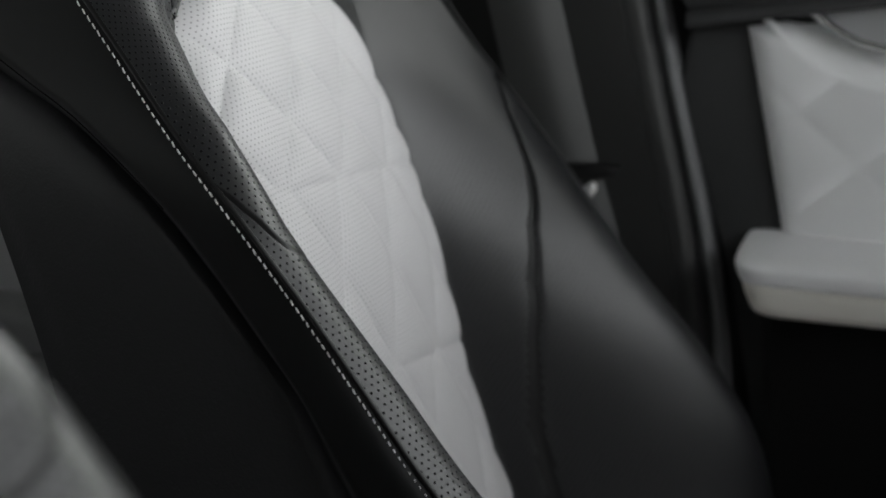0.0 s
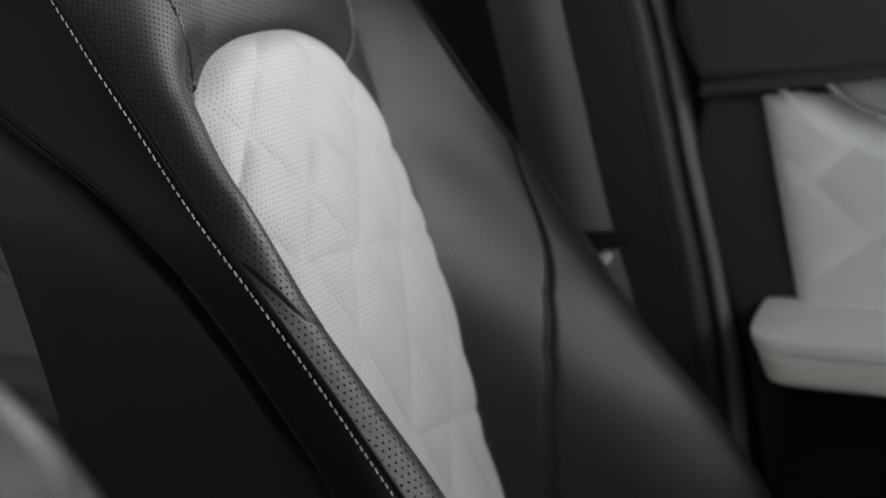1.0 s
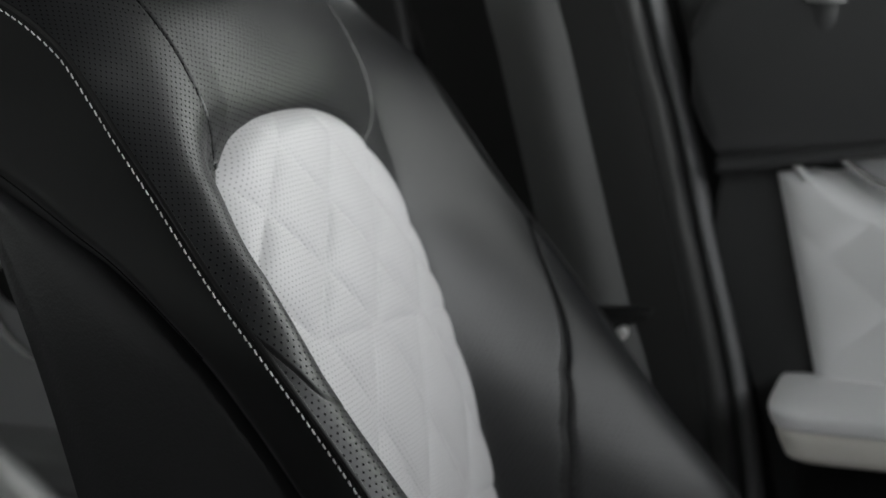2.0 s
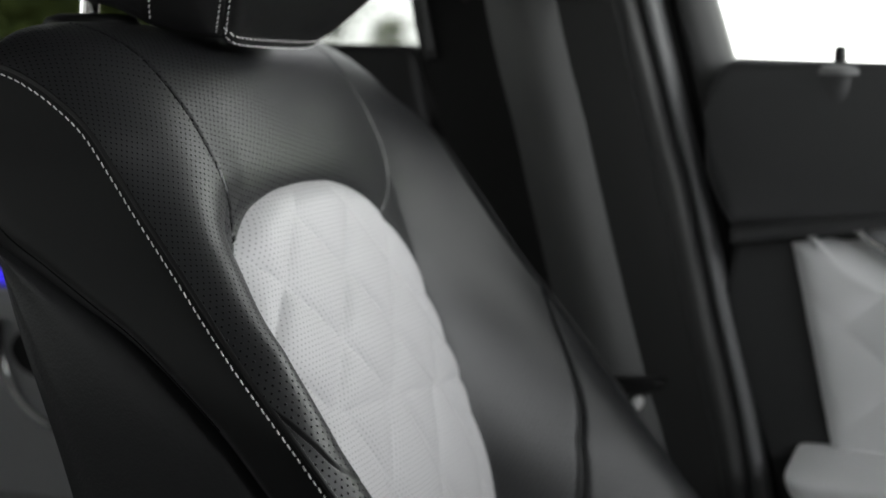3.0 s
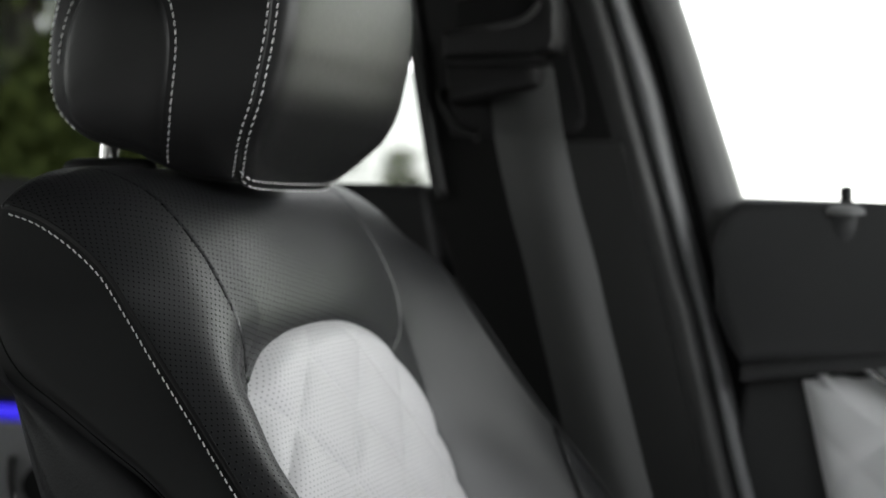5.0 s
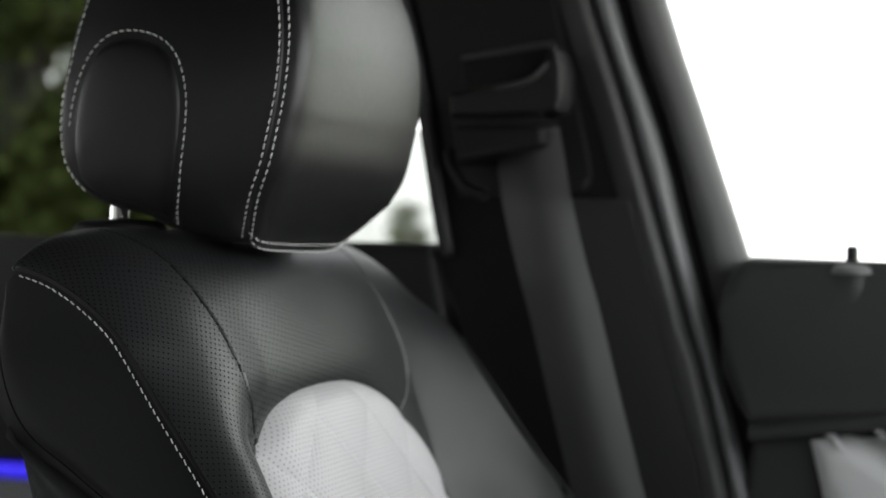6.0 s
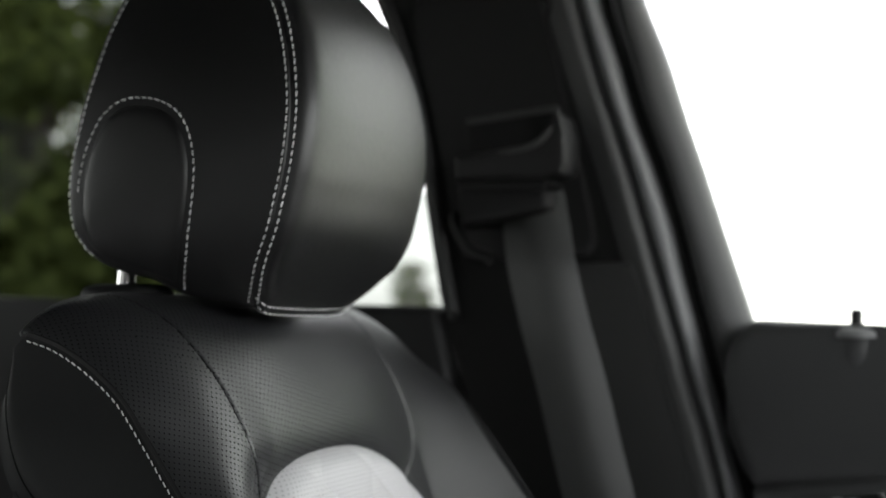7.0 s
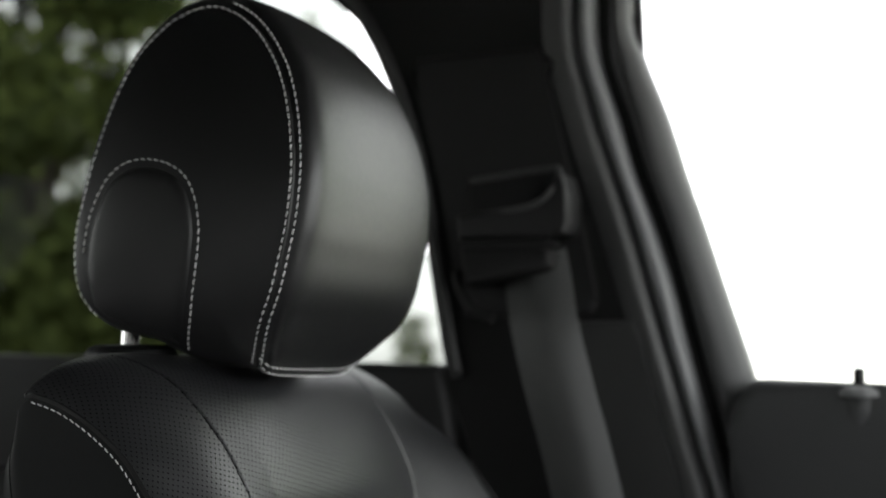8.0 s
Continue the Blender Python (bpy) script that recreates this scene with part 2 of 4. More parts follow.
def tube_mesh(name, line, radius, material, sides=10):
    line = np.asarray(line, float)
    tan = np.gradient(line, axis=0)
    tan /= np.linalg.norm(tan, axis=1)[:, None] + 1e-12
    ref = np.array([0.0, 0.0, 1.0]) if abs(tan[0][2]) < 0.9 else np.array([1.0, 0.0, 0.0])
    side = np.cross(tan, ref)
    side /= np.linalg.norm(side, axis=1)[:, None]
    up = np.cross(side, tan)
    a = np.linspace(0, 2 * math.pi, sides, endpoint=False)
    rad = np.broadcast_to(np.asarray(radius, float), (len(line),))
    pts = line[:, None] + rad[:, None, None] * (np.cos(a)[None, :, None] * side[:, None] + np.sin(a)[None, :, None] * up[:, None])
    r, c = pts.shape[:2]
    i = np.arange(r * c).reshape(r, c)
    i2 = np.concatenate([i, i[:, :1]], 1)
    faces = np.stack([i2[:-1, :-1], i2[:-1, 1:], i2[1:, 1:], i2[1:, :-1]], -1).reshape(-1, 4).tolist()
    faces += [i[0].tolist(), i[-1][::-1].tolist()]
    return mesh_of(name, pts.reshape(-1, 3), faces, material)


def lathe_mesh(name, profile, material, count=40):
    """A turned body about z from (radius, z) pairs."""
    a = np.linspace(0, 2 * math.pi, count, endpoint=False)
    pts = np.array([[(r * math.cos(t), r * math.sin(t), z) for t in a] for r, z in profile])
    return grid_mesh(name, pts, material, wrap=True)


def stitches_mesh(name, lines, pitch, length, radius, material, out):
    """Rows of separate threads along lines; out(point) is the outward direction."""
    verts, faces = [], []
    rnd = random.Random(7)
    for line in lines:
        line = np.asarray(line, float)
        s = np.r_[0, np.cumsum(np.linalg.norm(np.diff(line, axis=0), axis=1))]
        for k in range(int(s[-1] / pitch)):
            mid = (k + 0.5) * pitch + rnd.uniform(-0.04, 0.04) * pitch
            span = length * rnd.uniform(0.93, 1.07)
            pa, pm, pb = (np.array([np.interp(mid + f * span, s, line[:, j]) for j in range(3)]) for f in (-0.5, 0.0, 0.5))
            t = pb - pa
            t /= np.linalg.norm(t) + 1e-12
            n = np.asarray(out(pm), float)
            n = n - t * (n @ t)
            n /= np.linalg.norm(n) + 1e-12
            b = np.cross(t, n)
            base = len(verts)
            lean = rnd.uniform(-0.12, 0.12) * radius * 4 + 0.13 * span
            for f, lift, w in ((-0.5, -0.7, 0.45), (-0.36, 0.25, 0.95), (0.0, 0.55, 1.0), (0.36, 0.25, 0.95), (0.5, -0.7, 0.45)):
                c = pm + t * f * span + n * lift * radius + b * lean * f
                for j in range(6):
                    q = j * math.pi / 3
                    verts.append(c + radius * w * (math.cos(q) * b + math.sin(q) * n))
            for r in range(4):
                for j in range(6):
                    j2 = (j + 1) % 6
                    faces.append((base + r * 6 + j, base + r * 6 + j2, base + (r + 1) * 6 + j2, base + (r + 1) * 6 + j))
            faces.append(tuple(base + j for j in range(6))[::-1])
            faces.append(tuple(base + 24 + j for j in range(6)))
    return mesh_of(name, verts, faces, material)


def empty(name, x=0.0, y=0.0, z=0.0):
    ob = new(name)
    ob.location = (x, y, z)
    ob.empty_display_size = 0.05
    return ob


def smooth01(t):
    t = np.clip(t, 0, 1)
    return t * t * (3 - 2 * t)


# ---- front seat; built about its own middle plane, x to the car's right, y ahead ----
HALF = 0.225       # half width at the outer seams
INSET = 0.1265      # half width of the quilted panel
ROWS = 960
COLS = 561
# height, fore-aft place of the middle; then the same for the outer seam, from the hip up, over the top and down the back
MIDDLE = [(0.30, -0.02), (0.40, -0.052), (0.46, -0.075), (0.52, -0.096), (0.58, -0.111), (0.62, -0.122), (0.66, -0.136), (0.70, -0.153), (0.74, -0.171), (0.78, -0.187), (0.81, -0.197),
          (0.83, -0.2038), (0.85, -0.2130), (0.87, -0.2255), (0.89, -0.243), (0.903, -0.268), (0.908, -0.295), (0.904, -0.327), (0.88, -0.348), (0.80, -0.345), (0.60, -0.295), (0.30, -0.20)]
OUTER = [(0.302, 0.130), (0.402, 0.110), (0.462, 0.091), (0.522, 0.050), (0.582, -0.003), (0.622, -0.033), (0.662, -0.063), (0.702, -0.095), (0.742, -0.128), (0.782, -0.157), (0.812, -0.179),
         (0.832, -0.193), (0.852, -0.208), (0.867, -0.226), (0.878, -0.245), (0.8835, -0.262), (0.8835, -0.270), (0.880, -0.280), (0.85, -0.294), (0.80, -0.288), (0.60, -0.224), (0.30, -0.16)]


def profile_pair():
    a = np.array(MIDDLE)
    b = np.array(OUTER)
    both = spline(np.hstack([a, b]), 2400)
    ln = np.r_[0, np.cumsum(np.linalg.norm(np.diff(both[:, :2], axis=0), axis=1))]
    # dense on the front, coarser down the back
    top = ln[np.argmin(abs(both[:, 0] - 0.908) + abs(both[:, 1] + 0.295))]
    g = np.r_[np.linspace(0, top, ROWS - 80), np.linspace(top, ln[-1], 81)[1:]]
    return np.stack([np.interp(g, ln, both[:, j]) for j in range(4)], 1), g, top


PROFILE, LENGTH, TOP_LENGTH = profile_pair()
TOP_ROW = int(np.argmin(abs(LENGTH - TOP_LENGTH + 0.02)))
SEAM_PATH = np.array([(0.228, 0.7225), (0.2177, 0.712), (0.204, 0.694), (0.191, 0.672), (0.180, 0.653), (0.159, 0.619), (0.1466, 0.582), (0.139, 0.542), (0.132, 0.482), (0.126, 0.30)])


# the same fold on the near bolster: arc from the outer edge, height
FOLD_NEAR = np.array([(-0.002, 0.7245), (0.0015, 0.7195), (0.0042, 0.7150), (0.0066, 0.7095), (0.0090, 0.7045), (0.0108, 0.6995), (0.0124, 0.6960), (0.0150, 0.6925), (0.021, 0.688), (0.035, 0.682), (0.07, 0.672)])


def line_distance(px, pz, path):
    best = np.full(px.shape, 1e9)
    for a, b in zip(path[:-1], path[1:]):
        d = b - a
        t = np.clip(((px - a[0]) * d[0] + (pz - a[1]) * d[1]) / (d @ d), 0, 1)
        best = np.minimum(best, np.hypot(px - a[0] - t * d[0], pz - a[1] - t * d[1]))
    return best


def insert_mid(z):
    return 0.0045 + 0.011 * smooth01((z - 0.735) / 0.07)


def inset_rim(d, z):
    """About how far outside the quilted panel's outline a place lies (negative: inside)."""
    f = (np.abs(d - insert_mid(z)) / INSET) ** 2.6 + (np.maximum(z - 0.715, 0) / 0.096) ** 2.6
    return (f ** (1 / 2.6) - 1) * 0.105


_u = np.linspace(-1, 1, COLS)
ACROSS = HALF * np.sign(_u) * (1 - (1 - np.abs(_u)) ** 1.7)      # columns, packed towards the outer edges
# how far the near bolster's roll stands out, by height
ROLL_Z = (0.45, 0.55, 0.62, 0.660, 0.694, 0.720, 0.74, 0.79, 0.83, 0.87, 0.905)
ROLL = (0.013, 0.0165, 0.0180, 0.0190, 0.0186, 0.0212, 0.0222, 0.0095, 0.0055, 0.003, 0.001)


def bolster_rise(d, z):
    t = np.clip((np.abs(d) - 0.122) / (HALF - 0.122), 0, 1)
    return 1 - (1 - t) ** (1.3 + 0.9 * smooth01((0.68 - z) / 0.13))


def far_drop(z):
    """How much lower the shoulder towards the door is."""
    return 0.010 * np.exp(-(((z - 0.865) / 0.03) ** 2))


def panel_seam(d, z):
    """Half width of the middle panel above the quilted one, at its seam towards d's side."""
    near = np.interp(z, (0.775, 0.797, 0.808, 0.820, 0.835, 0.857, 0.872, 0.89, 0.91), (0.1070, 0.1100, 0.1165, 0.1208, 0.1226, 0.1222, 0.1230, 0.1255, 0.128))
    far = np.interp(z, (0.770, 0.779, 0.787, 0.795, 0.803, 0.815, 0.83, 0.88, 0.91), (0.066, 0.080, 0.095, 0.109, 0.1185, 0.125, 0.1275, 0.1265, 0.1265))
    return np.where(d > 0, near, far)


def seat_surface(d, row):
    """Places on the backrest's cover, before its seams, for lateral offsets d at a row of the profile."""
    zc, yc, zo, yo = row
    h = bolster_rise(d, zc)
    t = np.clip((np.abs(d) - 0.124) / (HALF - 0.124), 0, 1)
    flat = 0.012 * np.sin(math.pi * t ** 1.15) * (1 - 0.96 * smooth01((zc - 0.58) / 0.22)) * smooth01((yc + 0.33) / 0.05)
    # towards the car's middle the padding rolls round the edge
    tight = (1 - np.exp(-(1 - t) / (0.13 + 0.03 * smooth01((0.71 - zc) / 0.08) - 0.05 * smooth01((zc - 0.76) / 0.07)))) * (1 - smooth01((0.85 - t) / 0.8))
    upper = smooth01((zc - 0.735) / 0.06)
    onset = 0.118 - 0.033 * smooth01((zc - 0.785) / 0.04)
    rolled = np.interp(zc, ROLL_Z, ROLL) * (tight * (1 - upper) + np.sin(math.pi * np.clip((np.abs(d) - onset) / (HALF - onset), 0, 1)) ** 1.2 * upper) * smooth01((yc + 0.33) / 0.05)
    near = d > 0
    # above the quilted panel the bolster goes over into the middle panel with no step
    level = smooth01((zc - 0.785) / 0.05) * near
    wide = np.clip((np.abs(d) - 0.05) / (HALF - 0.05), 0, 1)
    h = h * (1 - level) + wide ** 1.6 * level
    soft = smooth01((zc - 0.60) / 0.22) * (1 - near)
    h = h * (1 - soft) + t ** 1.15 * soft
    drop = np.where(near, 0.0025, far_drop(zc))
    # the middle panel is slightly crowned above the quilted one
    round_over = np.cos(math.pi * np.clip(d / 0.45, -0.5, 0.5)) ** 2
    crown = 0.006 * np.where(near, np.clip(1 - (d / 0.122) ** 2, 0, 1) * (1 - level) + round_over * level, round_over) * smooth01((zc - 0.60) / 0.15) * smooth01((yc + 0.30) / 0.06)
    swell = np.where(near, rolled, flat)
    return np.stack([d, yc + (yo - drop - yc) * h + swell + crown, zc + (zo - 0.4 * drop * (1 - near) - zc) * h ** 2.2 + np.where(near, 0.1, 0.4) * swell], -1)


def normals_of(pts):
    n = np.cross(np.gradient(pts, axis=1), np.gradient(pts, axis=0))
    return n / (np.linalg.norm(n, axis=2)[..., None] + 1e-12)


def cover_points():
    d = ACROSS
    pts = np.stack([seat_surface(d, row) for row in PROFILE])
    back = smooth01((LENGTH - TOP_LENGTH + 0.01) / 0.06)
    pts[..., 0] *= 1 - 0.14 * back[:, None]
    n = normals_of(pts)
    if n[100, COLS // 2, 1] < 0:
        n = -n
    front = (1 - smooth01((LENGTH - TOP_LENGTH + 0.03) / 0.03))[:, None]
    dd = np.broadcast_to(d, pts.shape[:2])
    z = pts[..., 2]
    rim = inset_rim(dd, z)
    lift = (-0.0035 * np.exp(-np.maximum(rim, 0) / 0.007) - 0.004 * (1 - smooth01((rim + 0.008) / 0.006))) * smooth01((z - 0.70) / 0.05)
    lift -= 0.006 * (1 - smooth01((rim + 0.006) / 0.006)) * (1 - smooth01((z - 0.70) / 0.05))
    lift = lift * front
    # seams of the middle panel, above the quilted panel
    above = smooth01((z - 0.775) / 0.01) * front
    seam = np.abs(np.abs(dd) - panel_seam(dd, z))
    lift -= 0.0011 * np.exp(-((seam / 0.0012) ** 2)) * above
    # fold across the bolster
    step = np.linalg.norm(np.diff(pts, axis=1), axis=2)
    across = np.concatenate([np.zeros((ROWS, 1)), np.cumsum(step, 1)], 1)
    from_edge = across[:, -1:] - across
    across -= across[:, COLS // 2 : COLS // 2 + 1]
    fold = np.where(dd > 0, line_distance(from_edge, z, FOLD_NEAR), line_distance(np.abs(dd), z, SEAM_PATH))
    deep = np.where(dd > 0, 1 - 0.85 * smooth01((from_edge - 0.011) / 0.008), 1.0)
    lift -= np.where(dd > 0, 0.0022 * np.exp(-((fold / 0.0010) ** 2)), 0.0030 * np.exp(-((fold / 0.0015) ** 2))) * front * deep
    # the upper piece of the near bolster lies over the lower one at the fold
    over = z > np.interp(from_edge, FOLD_NEAR[:, 0], FOLD_NEAR[:, 1])
    lift += np.where((dd > 0) & over, 0.0011 * np.exp(-fold / 0.006), 0.0) * front * deep
    # rolled outer edge
    edge = np.where(dd > 0, from_edge, HALF - np.abs(dd))
    lift -= 0.0016 * np.exp(-((edge / 0.0012) ** 2))
    # gentle unevenness of the padding
    w = 0.0009 * np.sin(dd * 41 + z * 17) * np.sin(z * 33 + 1.3)
    # holes: rows a little aslant, laid out from the outer seam on the near bolster
    inside = np.abs(dd) < np.where(z > 0.76, panel_seam(dd, z), 0.1165)
    u = across.copy()
    v = np.broadcast_to(LENGTH[:, None], across.shape).copy()
    rim_line = pts[::4, -1]
    run = np.r_[0, np.cumsum(np.linalg.norm(np.diff(rim_line, axis=0), axis=1))]
    for i in range(ROWS):
        gap = np.linalg.norm(pts[i, COLS // 2 :, None] - rim_line[None], axis=2)
        best = np.minimum(gap.argmin(1), TOP_ROW // 4)
        away = np.take_along_axis(gap, best[:, None], 1)[:, 0]
        ahead = np.clip(best, 1, len(rim_line) - 2)
        step_on = rim_line[ahead + 1] - rim_line[ahead - 1]
        slide = ((pts[i, COLS // 2 :] - rim_line[ahead]) * step_on).sum(1) / np.linalg.norm(step_on, axis=1)
        out = ~inside[i, COLS // 2 :]
        u[i, COLS // 2 :][out] = -away[out]
        v[i, COLS // 2 :][out] = (run[ahead] + slide)[out]
    turn = radians(13)
    uv = np.stack([u * math.cos(turn) + v * math.sin(turn), v * math.cos(turn) - u * math.sin(turn)], -1)
    plain = (edge < 0.0013) | (LENGTH[:, None] > TOP_LENGTH + 0.06) | (fold < 0.0016)
    # faces in the seam grooves, coloured near black as shade
    groove_shade = (seam < 0.0012) & (above > 0.5)
    return pts + n * (lift + w)[..., None], uv, np.where(groove_shade, 2, plain.astype(np.int32))


def quilt(x, z):
    """Puffed height of the quilted panel: diamonds above, long diamonds below two cross seams."""
    out = np.zeros_like(x)
    # the cross seams lean down towards the door
    z = z - x * np.interp(z, (0.56, 0.68, 0.76, 0.81), (0.15, 0.08, 0.03, 0.0))
    for lo, hi, period, x0 in ((0.6775, 0.90, 0.0765, 0.0165), (0.562, 0.6775, 0.132, 0.0165), (0.446, 0.562, 0.132, 0.0165), (0.2, 0.446, 0.132, 0.0165)):
        inside = (z >= lo) & (z < hi)
        a = (x - x0) / 0.073 + (z - lo) / period
        b = (x - x0) / 0.073 - (z - lo) / period
        da, db = np.abs(a - np.round(a)), np.abs(b - np.round(b))
        puff = (1 - np.exp(-da * 8)) * (1 - np.exp(-db * 8))
        cross = 1 - 0.9 * np.exp(-((z - lo) / 0.005) ** 1.0 * 1.0) if lo > 0.3 else 1.0
        roof = 1 - np.exp(-np.maximum(hi - z, 0) / 0.006) if hi < 0.8 else 1.0
        out = np.where(inside, puff * (0.25 + 0.75 * np.clip(cross, 0, 1)) * (0.3 + 0.7 * roof), out)
    return out


def insert_points():
    cols = 240
    top = 0.811
    z_rows = np.r_[np.linspace(0.34, 0.72, 260), 0.72 + (top - 0.72) * np.sin(np.linspace(0, math.pi / 2, 161))[1:]]
    f = np.clip((z_rows - 0.715) / 0.096, 0, 1)
    half = INSET * np.maximum(1 - f**2.6, 0) ** (1 / 2.6)
    a = np.linspace(-1, 1, cols)
    x = insert_mid(z_rows)[:, None] + half[:, None] * a[None]
    z = np.broadcast_to(z_rows[:, None], x.shape)
    front = PROFILE[LENGTH < TOP_LENGTH - 0.02]
    yc = np.interp(z, front[:, 0], front[:, 1])
    pts = np.stack([x, yc, z], -1)
    slope = np.gradient(np.interp(z_rows, front[:, 0], front[:, 1]), z_rows)
    n = np.stack([np.zeros_like(slope), np.ones_like(slope), -slope], -1)
    n /= np.linalg.norm(n, axis=1)[:, None]
    inside = -inset_rim(x, z)
    pillow = 1 - np.exp(-np.maximum(inside, 0) / 0.007)
    lift = -0.007 + 0.010 * pillow + 0.0057 * (1 - 0.4 * smooth01((z - 0.72) / 0.07)) * quilt(x, z) * smooth01(inside / 0.02 + 0.25) + 0.004 * (1 - (x / INSET) ** 2) + 0.0055 * smooth01((z - 0.60) / 0.15) * np.clip(1 - (x / 0.122) ** 2, 0, 1)
    # the upper corner towards the car's middle dips under the bolster
    lift -= 0.005 * smooth01((x - 0.085) / 0.03) * smooth01((z - 0.735) / 0.03)
    pts = pts + n[:, None] * lift[..., None]
    return pts, np.stack([x, z * 1.08], -1)


SIDE_REAR = [(-0.286, 0.874), (-0.299, 0.845), (-0.298, 0.815), (-0.285, 0.793), (-0.258, 0.777), (-0.231, 0.761), (-0.201, 0.743), (-0.160, 0.7075), (-0.131, 0.676), (-0.102, 0.642), (-0.079, 0.613), (-0.055, 0.569), (-0.02, 0.50), (0.02, 0.42), (0.05, 0.30)]
BACK_EDGE = [(-0.291, 0.805), (-0.2740, 0.745), (-0.2545, 0.69), (-0.2415, 0.65), (-0.227, 0.60), (-0.209, 0.53), (-0.191, 0.46), (-0.166, 0.30)]


def outer_line(count=160, near=True):
    """The outer front seam from the top of the shoulder down."""
    rows = PROFILE[(LENGTH <= TOP_LENGTH - 0.022)][::-1]
    drop = np.full(len(rows), 0.0025) if near else far_drop(rows[:, 0])
    return spline(np.stack([np.full(len(rows), HALF), rows[:, 3] - drop, rows[:, 2] - (0.0 if near else 0.4) * drop], 1)[:: 6], count)


def side_panel_points(near=True):
    """Upper side panel from the outer seam back to the deep crease; the car's right side."""
    a = outer_line(200, near)
    b = spline([(0, y, z) for y, z in SIDE_REAR], 200)
    s = np.linspace(0, 1, 60)
    pts = a[:, None] * (1 - s)[None, :, None] + b[:, None] * s[None, :, None]
    roll = (0.004 + 0.009 * smooth01((0.70 - a[:, 2]) / 0.12))[:, None] * (1 - np.exp(-s / 0.14))[None]
    tuck = -0.013 * smooth01((s - 0.66) / 0.36) ** 1.3
    pts[..., 0] = HALF - 0.004 + roll + (tuck - 0.012 * s)[None]
    return pts


def shell_panel_points():
    """Lower side panel behind the crease, down to the back edge."""
    a = spline([(0, y, z) for y, z in SIDE_REAR[3:]], 160)
    b = spline([(0, y, z) for y, z in BACK_EDGE], 160)
    s = np.linspace(-0.12, 1, 60)
    pts = a[:, None] * (1 - s)[None, :, None] + b[:, None] * s[None, :, None]
    x = HALF - 0.022 + 0.012 * (1 - np.exp(-np.clip(s, 0, 1) / 0.3)) - 0.016 * smooth01(s) - 0.004 * smooth01((s - 0.8) / 0.2) - 0.012 * smooth01((0.060 - s) / 0.05)
    pts[..., 0] = x[None]
    return pts


def mirrored(pts):
    q = pts.copy()
    q[..., 0] *= -1
    return q


# headrest outline at its side seams, from the lower front corner up and round: (fore-aft, height)
HEAD = [(-0.2227, 0.8990), (-0.2115, 0.9110), (-0.1994, 0.9298), (-0.1921, 0.9446), (-0.1868, 0.9644), (-0.1833, 0.9806), (-0.1812, 1.0003), (-0.1814, 1.0204), (-0.1854, 1.0445), (-0.1923, 1.0661), (-0.2016, 1.0840),
        (-0.2157, 1.1022), (-0.2313, 1.1158), (-0.2464, 1.1240), (-0.2585, 1.1265), (-0.2714, 1.1247), (-0.2834, 1.1196), (-0.2927, 1.1103), (-0.3014, 1.0983), (-0.3077, 1.0840), (-0.3132, 1.0647), (-0.3175, 1.0454),
        (-0.3223, 1.0240), (-0.3261, 1.0029), (-0.3288, 0.9820), (-0.3295, 0.9647), (-0.3271, 0.9474), (-0.3216, 0.9364), (-0.3145, 0.9282), (-0.3045, 0.9223), (-0.2925, 0.9188), (-0.2803, 0.9157),
        (-0.2718, 0.9106), (-0.2634, 0.9062), (-0.2551, 0.9025), (-0.2421, 0.8997)]
PATCH = [(-0.2629, 0.9109), (-0.2516, 0.9293), (-0.2450, 0.9522), (-0.2419, 0.9754), (-0.2431, 0.9905), (-0.2473, 1.0031), (-0.2546, 1.0123), (-0.2660, 1.0183), (-0.2799, 1.0208), (-0.2928, 1.0193), (-0.3028, 1.0128),
         (-0.3095, 1.0030), (-0.3150, 0.9897), (-0.3184, 0.9743), (-0.3196, 0.9572), (-0.3177, 0.9415), (-0.3161, 0.9351), (-0.3100, 0.9290), (-0.3005, 0.9250), (-0.2890, 0.9212), (-0.2765, 0.9170)]


def head_half(z):
    """Half width of the headrest at a height: widest below its middle, drawn in above and below."""
    z = np.asarray(z, float)
    full = 1 - np.clip((z - 0.9694) / 0.1520, 0, 0.99) ** 2.149 - np.clip((0.9694 - z) / 0.0703, 0, 0.99) ** 3.657
    return 0.0983 * (0.62 + 0.38 * np.maximum(full, 0))


def head_loop(count=320):
    return spline(HEAD + HEAD[:1], count + 1)[:-1]


HEAD_LOOP = head_loop()
HEAD_MID = np.array([-0.25, 1.0])
_angle = np.arctan2(HEAD_LOOP[:, 1] - HEAD_MID[1], HEAD_LOOP[:, 0] - HEAD_MID[0])
_radius = np.hypot(HEAD_LOOP[:, 1] - HEAD_MID[1], HEAD_LOOP[:, 0] - HEAD_MID[0])
_sort = np.argsort(_angle)


def gusset_x(y, z):
    """How far out the headrest's side stands at a place of it."""
    y, z = np.asarray(y, float), np.asarray(z, float)
    r = np.interp(np.arctan2(z - HEAD_MID[1], y - HEAD_MID[0]), _angle[_sort], _radius[_sort], period=2 * math.pi)
    k = np.clip(np.hypot(z - HEAD_MID[1], y - HEAD_MID[0]) / r, 0, 1)
    return head_half(z) + 0.008 * (1 - k**2.2) - 0.0035 * np.exp(-((1 - k) / 0.012) ** 2)


def rounded_corner(pts):
    """Lifts the headrest's outer lower corner."""
    pts = pts.copy()
    k = np.clip((0.925 - pts[..., 2]) / 0.03, 0, 1)
    pts[..., 2] += 0.009 * k * np.clip((-pts[..., 0] - 0.03) / 0.05, 0, 1.2) ** 2
    return pts


